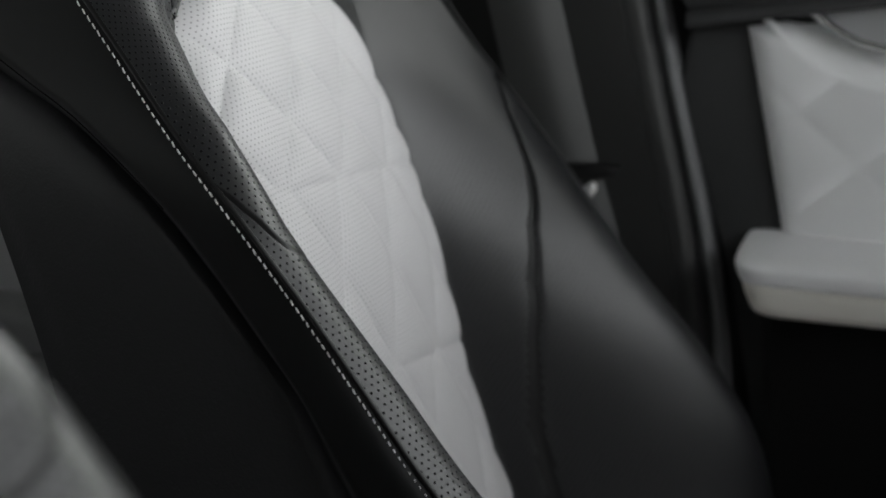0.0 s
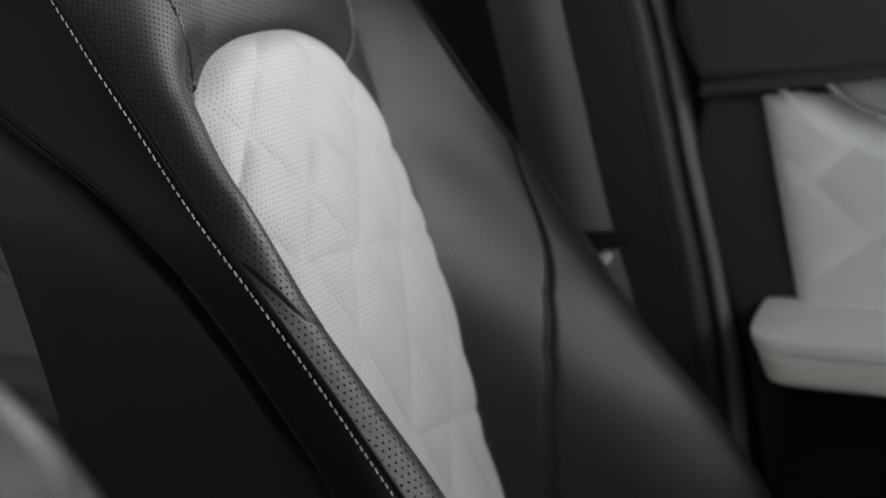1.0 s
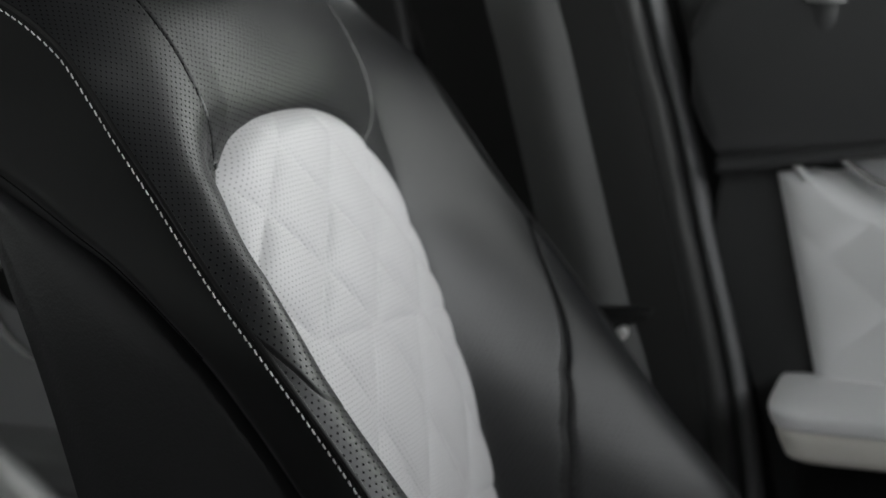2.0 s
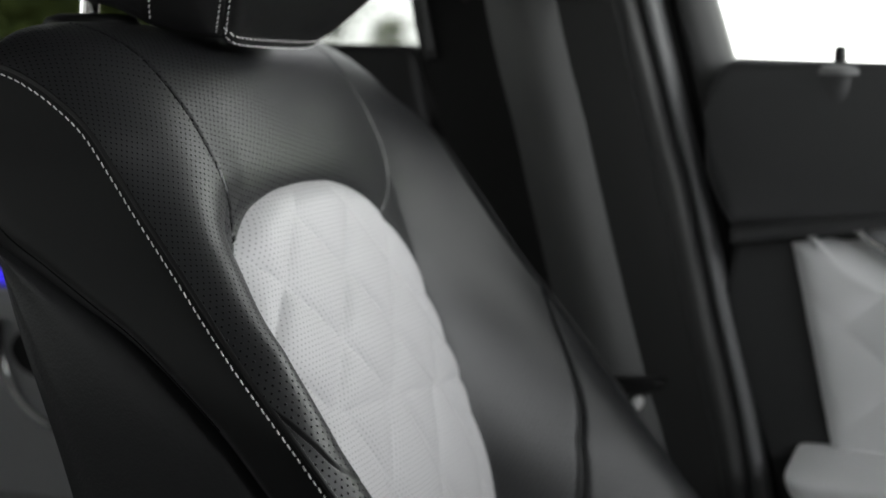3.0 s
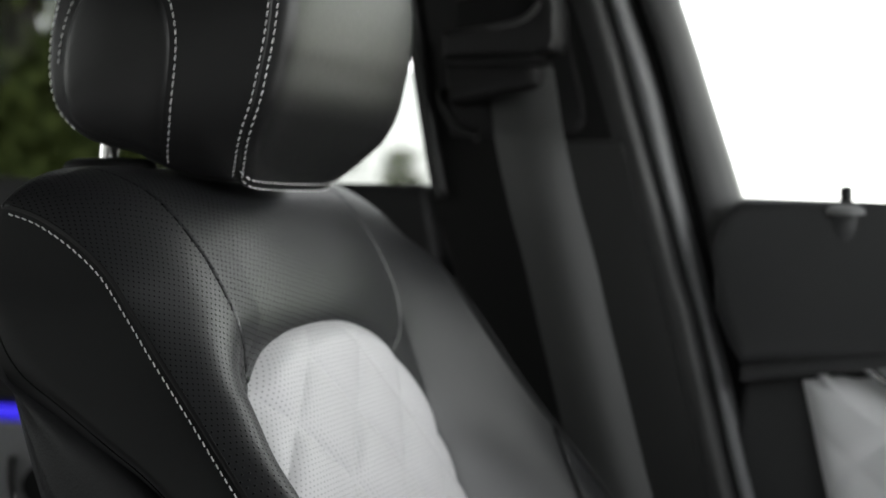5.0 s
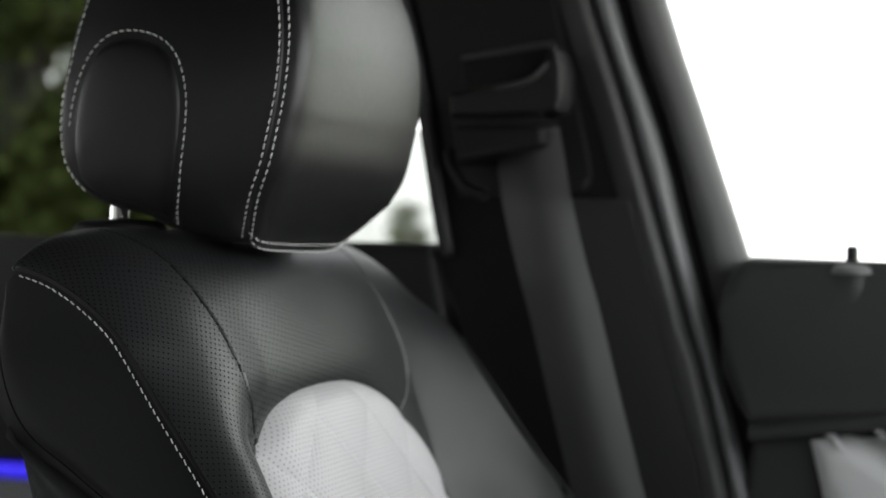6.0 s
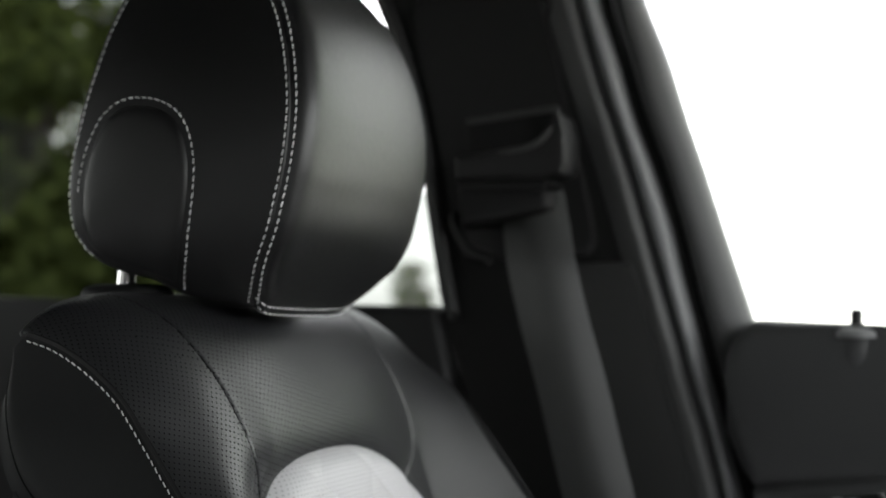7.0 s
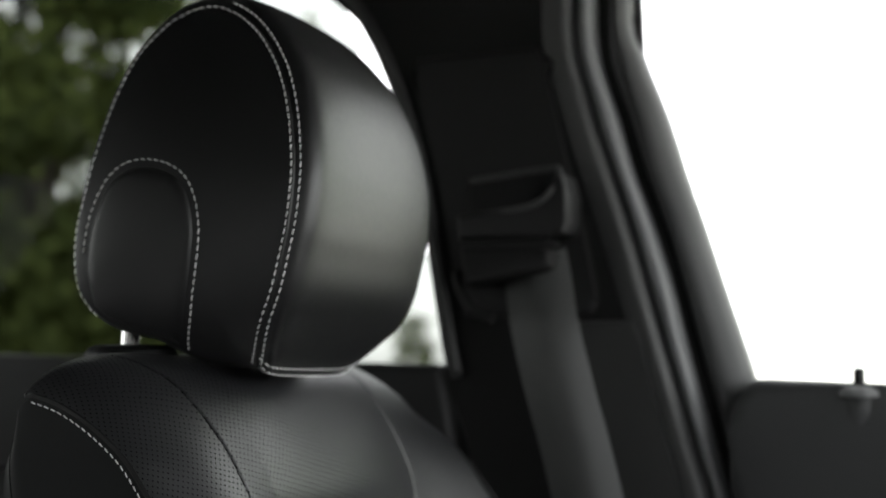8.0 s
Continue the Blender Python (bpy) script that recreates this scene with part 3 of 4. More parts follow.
def pad_bulge(w):
    return 0.25 * (1 - np.abs(w) ** 2.6) + 0.75 * (1 - np.abs(w) ** 24)


def head_pad_points():
    """The wrap of the headrest between its two side seams."""
    w = np.sin(np.linspace(-1, 1, 121) * math.pi / 2)
    tan = np.roll(HEAD_LOOP, -1, 0) - np.roll(HEAD_LOOP, 1, 0)
    tan /= np.linalg.norm(tan, axis=1)[:, None]
    nrm = np.stack([tan[:, 1], -tan[:, 0]], 1)
    ahead = nrm[:, 0]
    upward = nrm[:, 1]
    crown = 0.005 + 0.010 * np.clip(ahead, 0, 1) + 0.002 * np.clip(upward, 0, 1) - 0.0045 * np.clip(-upward, 0, 1)
    bulge = pad_bulge(w)
    half = head_half(HEAD_LOOP[:, 1])
    pts = np.zeros((len(w), len(HEAD_LOOP), 3))
    pts[..., 0] = w[:, None] * half[None]
    dip = -0.003 * np.exp(-((1 - np.abs(w))[:, None] * half[None] / 0.0024) ** 2)
    off = crown[None] * bulge[:, None] + dip
    pts[..., 1] = HEAD_LOOP[None, :, 0] + nrm[None, :, 0] * off
    pts[..., 2] = HEAD_LOOP[None, :, 1] + nrm[None, :, 1] * off
    return pts, nrm, crown


def gusset_points():
    k = np.r_[np.linspace(1.0, 0.9, 16), np.linspace(0.9, 0.0, 24)[1:]]
    yz = HEAD_MID + k[:, None, None] * (HEAD_LOOP[None] - HEAD_MID)
    return np.concatenate([gusset_x(yz[..., 0], yz[..., 1])[..., None], yz], -1)


def patch_points():
    loop = spline(PATCH + PATCH[:1], 161)[:-1]
    mid = loop.mean(0)
    k = np.r_[np.linspace(1.0, 0.82, 16), np.linspace(0.82, 0.0, 12)[1:]]
    yz = mid + k[:, None, None] * (loop[None] - mid)
    x = gusset_x(yz[..., 0], yz[..., 1]) + (-0.0025 + 0.0050 * (1 - np.exp(-(1 - k) / 0.05)))[:, None]
    return np.concatenate([x[..., None], yz], -1)


def rounded_shoulder(me):
    """Draws the upper edge of the bolster towards the car's middle in and back, so that the cover rolls round to the side."""
    co = np.empty(len(me.vertices) * 3, dtype=np.float32)
    me.vertices.foreach_get("co", co)
    co = co.reshape(-1, 3)
    k = 0.045 * smooth01((co[:, 2] - 0.69) / 0.15) * np.clip((co[:, 0] - 0.115) / 0.11, 0, 1.05) ** 2
    co[:, 0] -= k
    co[:, 1] -= (0.315 - 1.57 * co[:, 1]) * k
    co[:, 2] -= 1.57 * (0.887 - co[:, 2]) * k
    me.vertices.foreach_set("co", co.ravel())
    me.update()
    return me


def front_seat():
    seat = empty("car_seat")
    pts, uv, plain = cover_points()
    cover_at = pts
    cover = grid_mesh("backrest_cover", pts, BLACK_PUNCHED, uv)
    # plain hide along the outer edges, the fold and the back
    cover.materials.append(BLACK_HIDE)
    # the thread's black also paints the shade in the seam grooves
    cover.materials.append(DARK_THREAD)
    cover.polygons.foreach_set("material_index", plain[:-1, :-1].astype(np.int32).ravel())
    part("backrest_cover", rounded_shoulder(cover), seat, "black perforated leather cover with side bolsters")
    pts, uv = insert_points()
    part("quilted_panel", grid_mesh("quilted_panel", pts, WHITE_PUNCHED, uv), seat, "white diamond-quilted leather centre panel")
    low = shell_panel_points()
    for flip in (False, True):
        q = mirrored(side_panel_points(False)) if flip else side_panel_points()
        part("side_panel", rounded_shoulder(grid_mesh("side_panel", q, SMOOTH_HIDE, flip=flip)), seat, "smooth black leather side")
        q = mirrored(low) if flip else low
        part("lower_side_panel", rounded_shoulder(grid_mesh("lower_side_panel", q, SIDE_HIDE, flip=flip)), seat, "grained black leather side")
    for s in (1, -1):
        rear = side_panel_points(s > 0)[:, 50]
        rear[:, 0] *= s
        part("rear_seam", rounded_shoulder(tube_mesh("rear_seam", rear[4:70] - np.array([0.0006 * s, 0, 0]), 0.0010, DARK_THREAD, 8)), seat, "dark seam near the rear edge")
    # contrast thread along the outer seams, on the side panels
    for s in (1, -1):
        line = outer_line(300, s > 0)
        away = np.stack([np.zeros(300), np.gradient(line[:, 2]), -np.gradient(line[:, 1])], 1)
        away /= np.linalg.norm(away, axis=1)[:, None]
        away = np.where(((away[:, 1] * -1.0 + away[:, 2] * -0.6) < 0)[:, None], -away, away)
        row = line + away * 0.0032
        row[:, 0] = HALF - 0.0002
        row[:, 0] *= s
        part("stitching", rounded_shoulder(stitches_mesh("stitching", [row], 0.0042, 0.0030, 0.00039, THREAD, lambda p: (s, 0.35, 0.1))), seat, "white contrast thread")
    for s in (1, -1):
        line = outer_line(200, s > 0)
        line[:, 0] = (HALF - 0.0012) * s
        part("piping", rounded_shoulder(tube_mesh("piping", line + np.array([0, 0.0004, 0.0002]), 0.0013, BLACK_HIDE, 8)), seat)
    # dark thread in the middle panel's seams
    up = np.flatnonzero((PROFILE[:, 0] > 0.795) & (LENGTH < TOP_LENGTH))[::3]
    for s in (1, -1):
        row = np.array([[np.interp(s * panel_seam(s, PROFILE[i, 0]), ACROSS, cover_at[i, :, j]) for j in range(3)] for i in up])
        part("seam_thread", rounded_shoulder(stitches_mesh("seam_thread", [row], 0.0038, 0.0022, 0.00034, DARK_THREAD, lambda p: (0, 0.9, 0.4))), seat)

    pad, nrm, crown = head_pad_points()
    pad = rounded_corner(pad)
    head = part("headrest", grid_mesh("headrest", pad, HEAD_HIDE, wrap=True, flip=True), seat, "black leather headrest with white double stitching")
    gus, pat = gusset_points(), patch_points()
    for s in (1, -1):
        q = gus.copy()
        q[..., 0] *= s
        part("side_gusset", grid_mesh("side_gusset", rounded_corner(q), BLACK_HIDE, wrap=True, flip=s > 0), head)
        q = pat.copy()
        q[..., 0] *= s
        part("side_patch", grid_mesh("side_patch", rounded_corner(q), BLACK_HIDE, wrap=True, flip=s > 0), head, "arched leather patch on the side")
        # from the lower front corner over the top to the middle of the underside
        inner = HEAD_LOOP[: int(0.845 * len(HEAD_LOOP))]
        inner = inner - nrm[: len(inner)] * 0.0026
        lift = 0.0005 + 0.0027 * smooth01((np.arange(len(inner)) / len(HEAD_LOOP) - 0.70) / 0.04)
        rows = [np.column_stack([s * (gusset_x(inner[:, 0], inner[:, 1]) + lift), inner])]
        arch = spline(PATCH[:17], 200)
        side = np.gradient(arch, axis=0)
        side = np.stack([side[:, 1], -side[:, 0]], 1) / np.linalg.norm(side, axis=1)[:, None]
        arch = arch + side * 0.0030
        rows.append(np.column_stack([s * (gusset_x(arch[:, 0], arch[:, 1]) + 0.0004), arch])[:176])
        part("stitching", stitches_mesh("stitching", [rounded_corner(r) for r in rows], 0.0050, 0.0035, 0.00035, THREAD, lambda p: (s, 0, 0)), head, "white contrast thread")
        half = head_half(HEAD_LOOP[:, 1])
        edge = np.column_stack([s * (half - 0.0010), HEAD_LOOP + nrm * (crown * pad_bulge(1 - 0.0010 / half) - 0.0002)[:, None]])[2 : int(0.44 * len(HEAD_LOOP))]
        part("stitching", stitches_mesh("stitching", [rounded_corner(edge)], 0.0050, 0.0035, 0.00035, THREAD, lambda p: (s * 0.4, p[1] - HEAD_MID[0], p[2] - HEAD_MID[1])), head, "white contrast thread")
    lows = []
    for k in (1, 4):
        low = pad[4:-4, k].copy()
        low[:, 1:] += nrm[k] * 0.0005
        lows.append(low)
    part("stitching", stitches_mesh("stitching", lows, 0.0050, 0.0035, 0.00038, THREAD, lambda p: (0, 0.8, -0.6)), head, "white contrast thread")
    for x in (0.065, -0.065):
        line = spline([(x, -0.312, 0.87), (x, -0.310, 0.92), (x, -0.300, 1.00)], 20)
        part("headrest_post", tube_mesh("headrest_post", line, 0.0058, CHROME, 20), head, "chrome post")
    for x in (0.065, -0.065):
        collar = lathe_mesh("collar", [(0.0005, 0.010), (0.021, 0.0098), (0.0265, 0.0078), (0.029, 0.004), (0.0295, -0.002), (0.028, -0.012)], TRIM)
        c = part("collar", collar, head, "black plastic sleeve")
        c.location = (x, -0.309, 0.9035)
    # cushion and base below
    cushion = cushion_points()
    part("cushion", grid_mesh("cushion", cushion, BLACK_PUNCHED, np.stack([cushion[..., 0], cushion[..., 1]], -1)), seat, "black leather seat cushion")
    part("cushion_panel", cushion_panel(), seat, "white leather cushion centre")
    part("seat_base", box_mesh("seat_base", (-0.235, -0.14, 0.085), (0.235, 0.40, 0.27), TRIM, 0.02), seat)
    for x in (-0.17, 0.17):
        part("seat_rail", box_mesh("seat_rail", (x - 0.02, -0.2, 0.05), (x + 0.02, 0.42, 0.10), TRIM, 0.004), seat)
    return seat


def cushion_points():
    u = np.linspace(0, 2 * math.pi, 160)
    v = np.linspace(0, 1, 70)
    pts = np.zeros((70, 160, 3))
    for i, t in enumerate(v):
        grow = np.sin(math.pi * np.clip(t * 0.97 + 0.015, 0, 1)) ** 0.25
        c, s = np.cos(u), np.sin(u)
        x = 0.25 * np.sign(c) * np.abs(c) ** 0.35 * (0.8 + 0.2 * grow)
        z = 0.285 + 0.085 * np.sign(s) * np.abs(s) ** 0.5 * grow
        bolster = 0.03 * smooth01((np.abs(x) - 0.13) / 0.06) * (s > 0) * grow
        pts[i, :, 0], pts[i, :, 1], pts[i, :, 2] = x, -0.06 + 0.56 * t, z + bolster + 0.03 * t
    return pts


def cushion_panel():
    x = np.linspace(-0.12, 0.12, 120)
    y = np.linspace(0.0, 0.46, 200)
    xx, yy = np.meshgrid(x, y)
    rim = np.minimum(0.12 - np.abs(xx), np.minimum(yy, 0.46 - yy))
    zz = 0.367 + 0.03 * (yy + 0.06) / 0.56 + 0.008 * (1 - np.exp(-rim / 0.006)) + 0.005 * quilt(xx, 0.676 + yy * 0.4) - 0.006
    return grid_mesh("cushion_panel", np.stack([xx, yy, zz], -1), WHITE_PUNCHED, np.stack([xx, yy], -1))


SEAT_X = 0.375
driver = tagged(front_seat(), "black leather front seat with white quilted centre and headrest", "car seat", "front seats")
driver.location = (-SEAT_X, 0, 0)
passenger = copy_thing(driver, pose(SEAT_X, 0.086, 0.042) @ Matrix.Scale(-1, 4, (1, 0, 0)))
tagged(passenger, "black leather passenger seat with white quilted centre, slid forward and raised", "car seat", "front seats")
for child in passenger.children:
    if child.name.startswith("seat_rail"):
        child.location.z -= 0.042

# ---- car body: the setting ----
def setting(name, label, category):
    return tagged(empty(name), label, category, kind="structure")


def band_outline(left, right, count=40):
    """A slanting band between two edges, each from top to bottom as (y, z)."""
    a, b = spline(left, count), spline(right, count)
    return [tuple(p) for p in a] + [tuple(p) for p in b[::-1]]


def shifted(edge, dy):
    return [(y + dy, z) for y, z in edge]


PILLAR_REAR = [(-0.52, 1.30), (-0.44, 1.278), (-0.385, 1.252), (-0.352, 1.226), (-0.320, 1.172), (-0.293, 1.098), (-0.279, 1.033), (-0.2705, 0.983), (-0.2605, 0.924), (-0.254, 0.89), (-0.232, 0.82), (-0.222, 0.743), (-0.20, 0.50), (-0.18, 0.10)]
PILLAR_FRONT = [(-0.141, 1.32), (-0.1405, 1.26), (-0.1402, 1.2132), (-0.1404, 1.1886), (-0.1366, 1.1589), (-0.1221, 1.1069), (-0.1078, 1.0628), (-0.0913, 1.0121), (-0.0751, 0.9551), (-0.0525, 0.8761), (-0.037, 0.8214), (-0.0282, 0.7935), (-0.007, 0.70), (0.035, 0.50), (0.075, 0.10)]
SEAL_FRONT = [(-0.1255, 1.32), (-0.1252, 1.26), (-0.1251, 1.213), (-0.1253, 1.1933), (-0.1211, 1.1587), (-0.1062, 1.1115), (-0.0934, 1.0651), (-0.0756, 1.0144), (-0.0609, 0.9668), (-0.0506, 0.9224), (-0.0386, 0.8761), (-0.0254, 0.8304), (-0.0163, 0.7934), (0.007, 0.70), (0.05, 0.50), (0.09, 0.10)]
FRAME_REAR = [(-0.114, 1.32), (-0.1138, 1.2152), (-0.1135, 1.1905), (-0.1088, 1.1605), (-0.0964, 1.1132), (-0.0846, 1.0664), (-0.0667, 1.0153), (-0.053, 0.9674), (-0.0417, 0.9225), (-0.0301, 0.8759), (-0.0196, 0.8344), (-0.008, 0.79)]
WINDOW_REAR = [(-0.096, 1.32), (-0.0952, 1.2173), (-0.0945, 1.1923), (-0.0858, 1.1644), (-0.0676, 1.1164), (-0.0526, 1.0669), (-0.0364, 1.0181), (-0.0214, 0.97), (-0.0061, 0.9226), (0.0041, 0.8898), (0.014, 0.862), (0.028, 0.80)]


def lofted_strip(name, left, right, profile, material, count=90):
    """A moulded strip between two edges; profile: (share of the width, place across the car)."""
    a, b = spline(left, count), spline(right, count)
    f, x = spline(profile, 26).T
    yz = a[:, None] * (1 - f)[None, :, None] + b[:, None] * f[None, :, None]
    return grid_mesh(name, np.concatenate([np.broadcast_to(x[None, :, None], (count, len(f), 1)), yz], -1), material)


pillar = setting("pillar_b", "dark plastic trim of the pillar between the doors", "pillar")
trim_front = shifted(PILLAR_FRONT, -0.020)
# face coloured near black for the shade on the pillar's rear part
part("upper_trim", plate_mesh("upper_trim", band_outline(PILLAR_REAR, trim_front), -0.80, -0.722, PILLAR_SHADED, 0.006, 4), pillar)
# edge in a lighter tone, as the light catches it
part("trim_edge", lofted_strip("trim_edge", shifted(PILLAR_FRONT, -0.030), PILLAR_FRONT, [(0.0, -0.7235), (0.25, -0.7205), (0.55, -0.7185), (0.75, -0.7185), (0.9, -0.7225), (0.98, -0.732), (1.0, -0.748)], LIT_EDGE), pillar, "rounded edge of the trim in lit grey")
low_rear, low_front = [(-0.172, 0.938), (-0.160, 0.89), (-0.142, 0.82), (-0.122, 0.743), (-0.08, 0.50), (-0.05, 0.10)], [(-0.086, 0.938), (-0.0725, 0.8761), (-0.057, 0.8214), (-0.027, 0.70), (0.015, 0.50), (0.055, 0.10)]
# lighter only ahead of the belt; the shade behind stays in the face's colour
part("lower_trim", plate_mesh("lower_trim", band_outline(low_rear, low_front), -0.76, -0.7165, PILLAR_LIT, 0.006, 4), pillar, "lower pillar trim, front strip in lit grey")
field_rear, field_front = [(-0.281, 1.172), (-0.2794, 1.134), (-0.2659, 1.083), (-0.258, 1.047), (-0.246, 0.985), (-0.236, 0.942)], [(-0.170, 1.174), (-0.1643, 1.156), (-0.1545, 1.116), (-0.1423, 1.062), (-0.1303, 1.0085), (-0.1205, 0.962), (-0.121, 0.947), (-0.128, 0.942)]
part("raised_field", plate_mesh("raised_field", band_outline(field_rear, field_front), -0.730, -0.7165, TRIM, 0.005, 4), pillar)
field_line = spline(field_rear, 30)[::-1].tolist() + spline(field_front, 50).tolist()
part("field_groove", tube_mesh("field_groove", spline([(-0.7212, y, z) for y, z in field_line[::4]], 90), 0.0022, NEAR_BLACK, 10), pillar, "dark joint round the raised field")
# bead takes the lit tone as well
part("rear_bead", tube_mesh("rear_bead", spline([(-0.7190, y + 0.010, z) for y, z in PILLAR_REAR[:10]], 60), 0.0050, PILLAR_LIT, 12), pillar)
part("door_seal", lofted_strip("door_seal", shifted(PILLAR_FRONT, 0.0015), SEAL_FRONT, [(0.0, -0.745), (0.03, -0.733), (0.15, -0.7275), (0.5, -0.7255), (0.8, -0.7275), (0.95, -0.733), (1.0, -0.752)], SEAL), pillar, "grey door seal lip")
# gap beside the seal is backed near black, its shade in the colour
part("inner_gap", plate_mesh("inner_gap", band_outline(shifted(PILLAR_FRONT, -0.01), shifted(SEAL_FRONT, 0.028)), -0.80, -0.782, NEAR_BLACK, 0.0), pillar)
part("gap_wall", lofted_strip("gap_wall", shifted(SEAL_FRONT, -0.001), shifted(SEAL_FRONT, 0.012), [(0.0, -0.751), (0.5, -0.756), (1.0, -0.770)], NEAR_BLACK), pillar)

door = setting("door_1", "closed driver door with black upper trim and white quilted panel", "door")
part("window_frame", plate_mesh("window_frame", band_outline(shifted(FRAME_REAR, 0.002), shifted(WINDOW_REAR, -0.004)), -0.80, -0.776, FRAME_TRIM, 0.004, 2), door)
part("frame_face", lofted_strip("frame_face", FRAME_REAR, shifted(WINDOW_REAR, -0.001), [(0.0, -0.762), (0.04, -0.752), (0.14, -0.7445), (0.35, -0.742), (0.6, -0.744), (0.85, -0.750), (1.0, -0.759)], FRAME_TRIM), door, "rounded dark grey window frame")
part("frame_header", box_mesh("frame_header", (-0.80, -0.09, 1.285), (-0.742, 0.66, 1.325), PILLAR_SHADED, 0.01), door)
part("upper_trim", plate_mesh("upper_trim", [(0.014, 0.890), (0.006, 0.886), (-0.003, 0.876), (-0.009, 0.863), (-0.011, 0.845), (-0.010, 0.80), (0.002, 0.772), (0.012, 0.757), (1.0, 0.80), (1.0, 0.856), (0.112, 0.886)], -0.80, -0.705, DOOR_TRIM, 0.014, 5), door, "soft black upper door trim")
part("rear_face", plate_mesh("rear_face", [(0.014, 0.764), (0.005, 0.70), (0.016, 0.66), (0.054, 0.538), (0.072, 0.444), (0.086, 0.354), (0.10, 0.10), (1.0, 0.10), (1.0, 0.81)], -0.80, -0.735, DOOR_TRIM, 0.006), door)
part("ledge", plate_mesh("ledge", [(0.013, 0.744), (0.013, 0.757), (1.0, 0.896), (1.0, 0.883)], -0.76, -0.698, DOOR_TRIM, 0.005), door)


def door_quilt():
    y = np.linspace(0.0, 0.7, 260)
    v = np.linspace(0, 1, 120)
    yy, vv = np.meshgrid(y, v)
    left = 0.058 + 0.040 * vv
    yy = left + yy * 1.2
    zz = (0.745 + 0.145 * (yy - 0.058)) * (1 - vv) + 0.560 * vv
    a, b = yy / 0.10 + zz / 0.085, yy / 0.10 - zz / 0.085
    da, db = np.abs(a - np.round(a)), np.abs(b - np.round(b))
    rim = np.minimum(yy - left, np.minimum(vv, 1 - vv) * 0.17)
    x = -0.729 + 0.010 * (1 - np.exp(-rim / 0.006)) + 0.002 * (1 - np.exp(-da * 10)) * (1 - np.exp(-db * 10))
    bowl = np.hypot(yy - 0.175, zz - 0.826)
    x -= 0.012 * smooth01((0.128 - bowl) / 0.02)
    return grid_mesh("quilted_panel", np.stack([x, yy, zz], -1), WHITE_HIDE, flip=True)


part("quilted_panel", door_quilt(), door, "white quilted leather door panel")


def arc_line(x, cy, cz, r, a0, a1):
    return [(x, cy + r * math.cos(radians(a)), cz + r * math.sin(radians(a))) for a in np.linspace(a0, a1, 50)]


part("bowl_rim", tube_mesh("bowl_rim", arc_line(-0.722, 0.175, 0.826, 0.126, 213, 320), 0.0035, WHITE_HIDE), door)
part("chrome_ring", tube_mesh("chrome_ring", arc_line(-0.718, 0.175, 0.826, 0.095, 222, 330), 0.0035, CHROME), door, "bright ring of the door bowl")
part("bowl", plate_mesh("bowl", [(0.175 + 0.094 * math.cos(radians(a)), 0.826 + 0.094 * math.sin(radians(a))) for a in range(225, 330, 5)] + [(0.262, 0.775), (0.112, 0.757)], -0.728, -0.722, PALE_TRIM, 0.001), door)


def armrest_pad(name, z0, z1, inner, square, material):
    """A padded length of the armrest between two heights; its rear end leans forward below."""
    run = np.r_[0.024 * (1 - np.cos(np.linspace(0, math.pi / 2, 14))), np.linspace(0.034, 0.74, 40)]
    u = np.linspace(0, 2 * math.pi, 64, endpoint=False)
    grow = 0.80 + 0.20 * np.sqrt(np.clip(1 - (1 - np.clip(run / 0.024, 0, 1)) ** 2, 0, 1))
    c, s = np.cos(u), np.sin(u)
    side, rise = np.sign(c) * np.abs(c) ** square, np.sign(s) * np.abs(s) ** square
    pts = np.zeros((len(run), 64, 3))
    for i, (r, g) in enumerate(zip(run, grow)):
        z = (z0 + z1) / 2 + (z1 - z0) / 2 * g * rise
        pts[i, :, 0] = -0.69 + (inner + 0.69) * g * side - 0.25 * np.clip(0.570 - z, 0, 1)
        pts[i, :, 1] = 0.066 + r + 0.38 * np.clip(0.583 - z, 0, 1)
        pts[i, :, 2] = z - 0.012 * r
    ends = np.vstack([pts[:1].mean(1, keepdims=True).repeat(64, 1), pts, pts[-1:].mean(1, keepdims=True).repeat(64, 1)])
    return grid_mesh(name, ends, material, wrap=True)


rest = part("armrest", armrest_pad("armrest", 0.559, 0.583, -0.621, 0.5, WHITE_HIDE), door, "padded white leather armrest")
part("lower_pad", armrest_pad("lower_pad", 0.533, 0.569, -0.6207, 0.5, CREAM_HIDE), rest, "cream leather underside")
# trim coloured near black for the shade below the armrest
part("lower_trim", plate_mesh("lower_trim", [(0.075, 0.535), (0.095, 0.40), (0.11, 0.12), (1.0, 0.12), (1.0, 0.53)], -0.76, -0.712, NEAR_BLACK, 0.012), door)
pin = part("lock_pin", lathe_mesh("lock_pin", [(0.0003, 0.031), (0.0035, 0.0305), (0.0048, 0.028), (0.0048, 0.002), (0.0055, -0.01)], TRIM, 24), door, "black lock pin")
pin.location = (-0.714, 0.092, 0.868)
ring = part("pin_collar", lathe_mesh("pin_collar", [(0.0055, -0.002), (0.0075, 0.0018), (0.014, 0.0012), (0.0175, -0.0015), (0.018, -0.006)], GREY_TRIM, 32), door, "grey collar round the lock pin")
ring.location = (-0.714, 0.092, 0.8825)
well = part("pin_well", lathe_mesh("pin_well", [(0.0005, 0.004), (0.015, 0.003), (0.0185, 0.0), (0.0175, -0.015), (0.013, -0.035), (0.0005, -0.045)], DOOR_TRIM, 32), door, "rounded bulge under the lock pin")
well.location = (-0.7205, 0.092, 0.878)
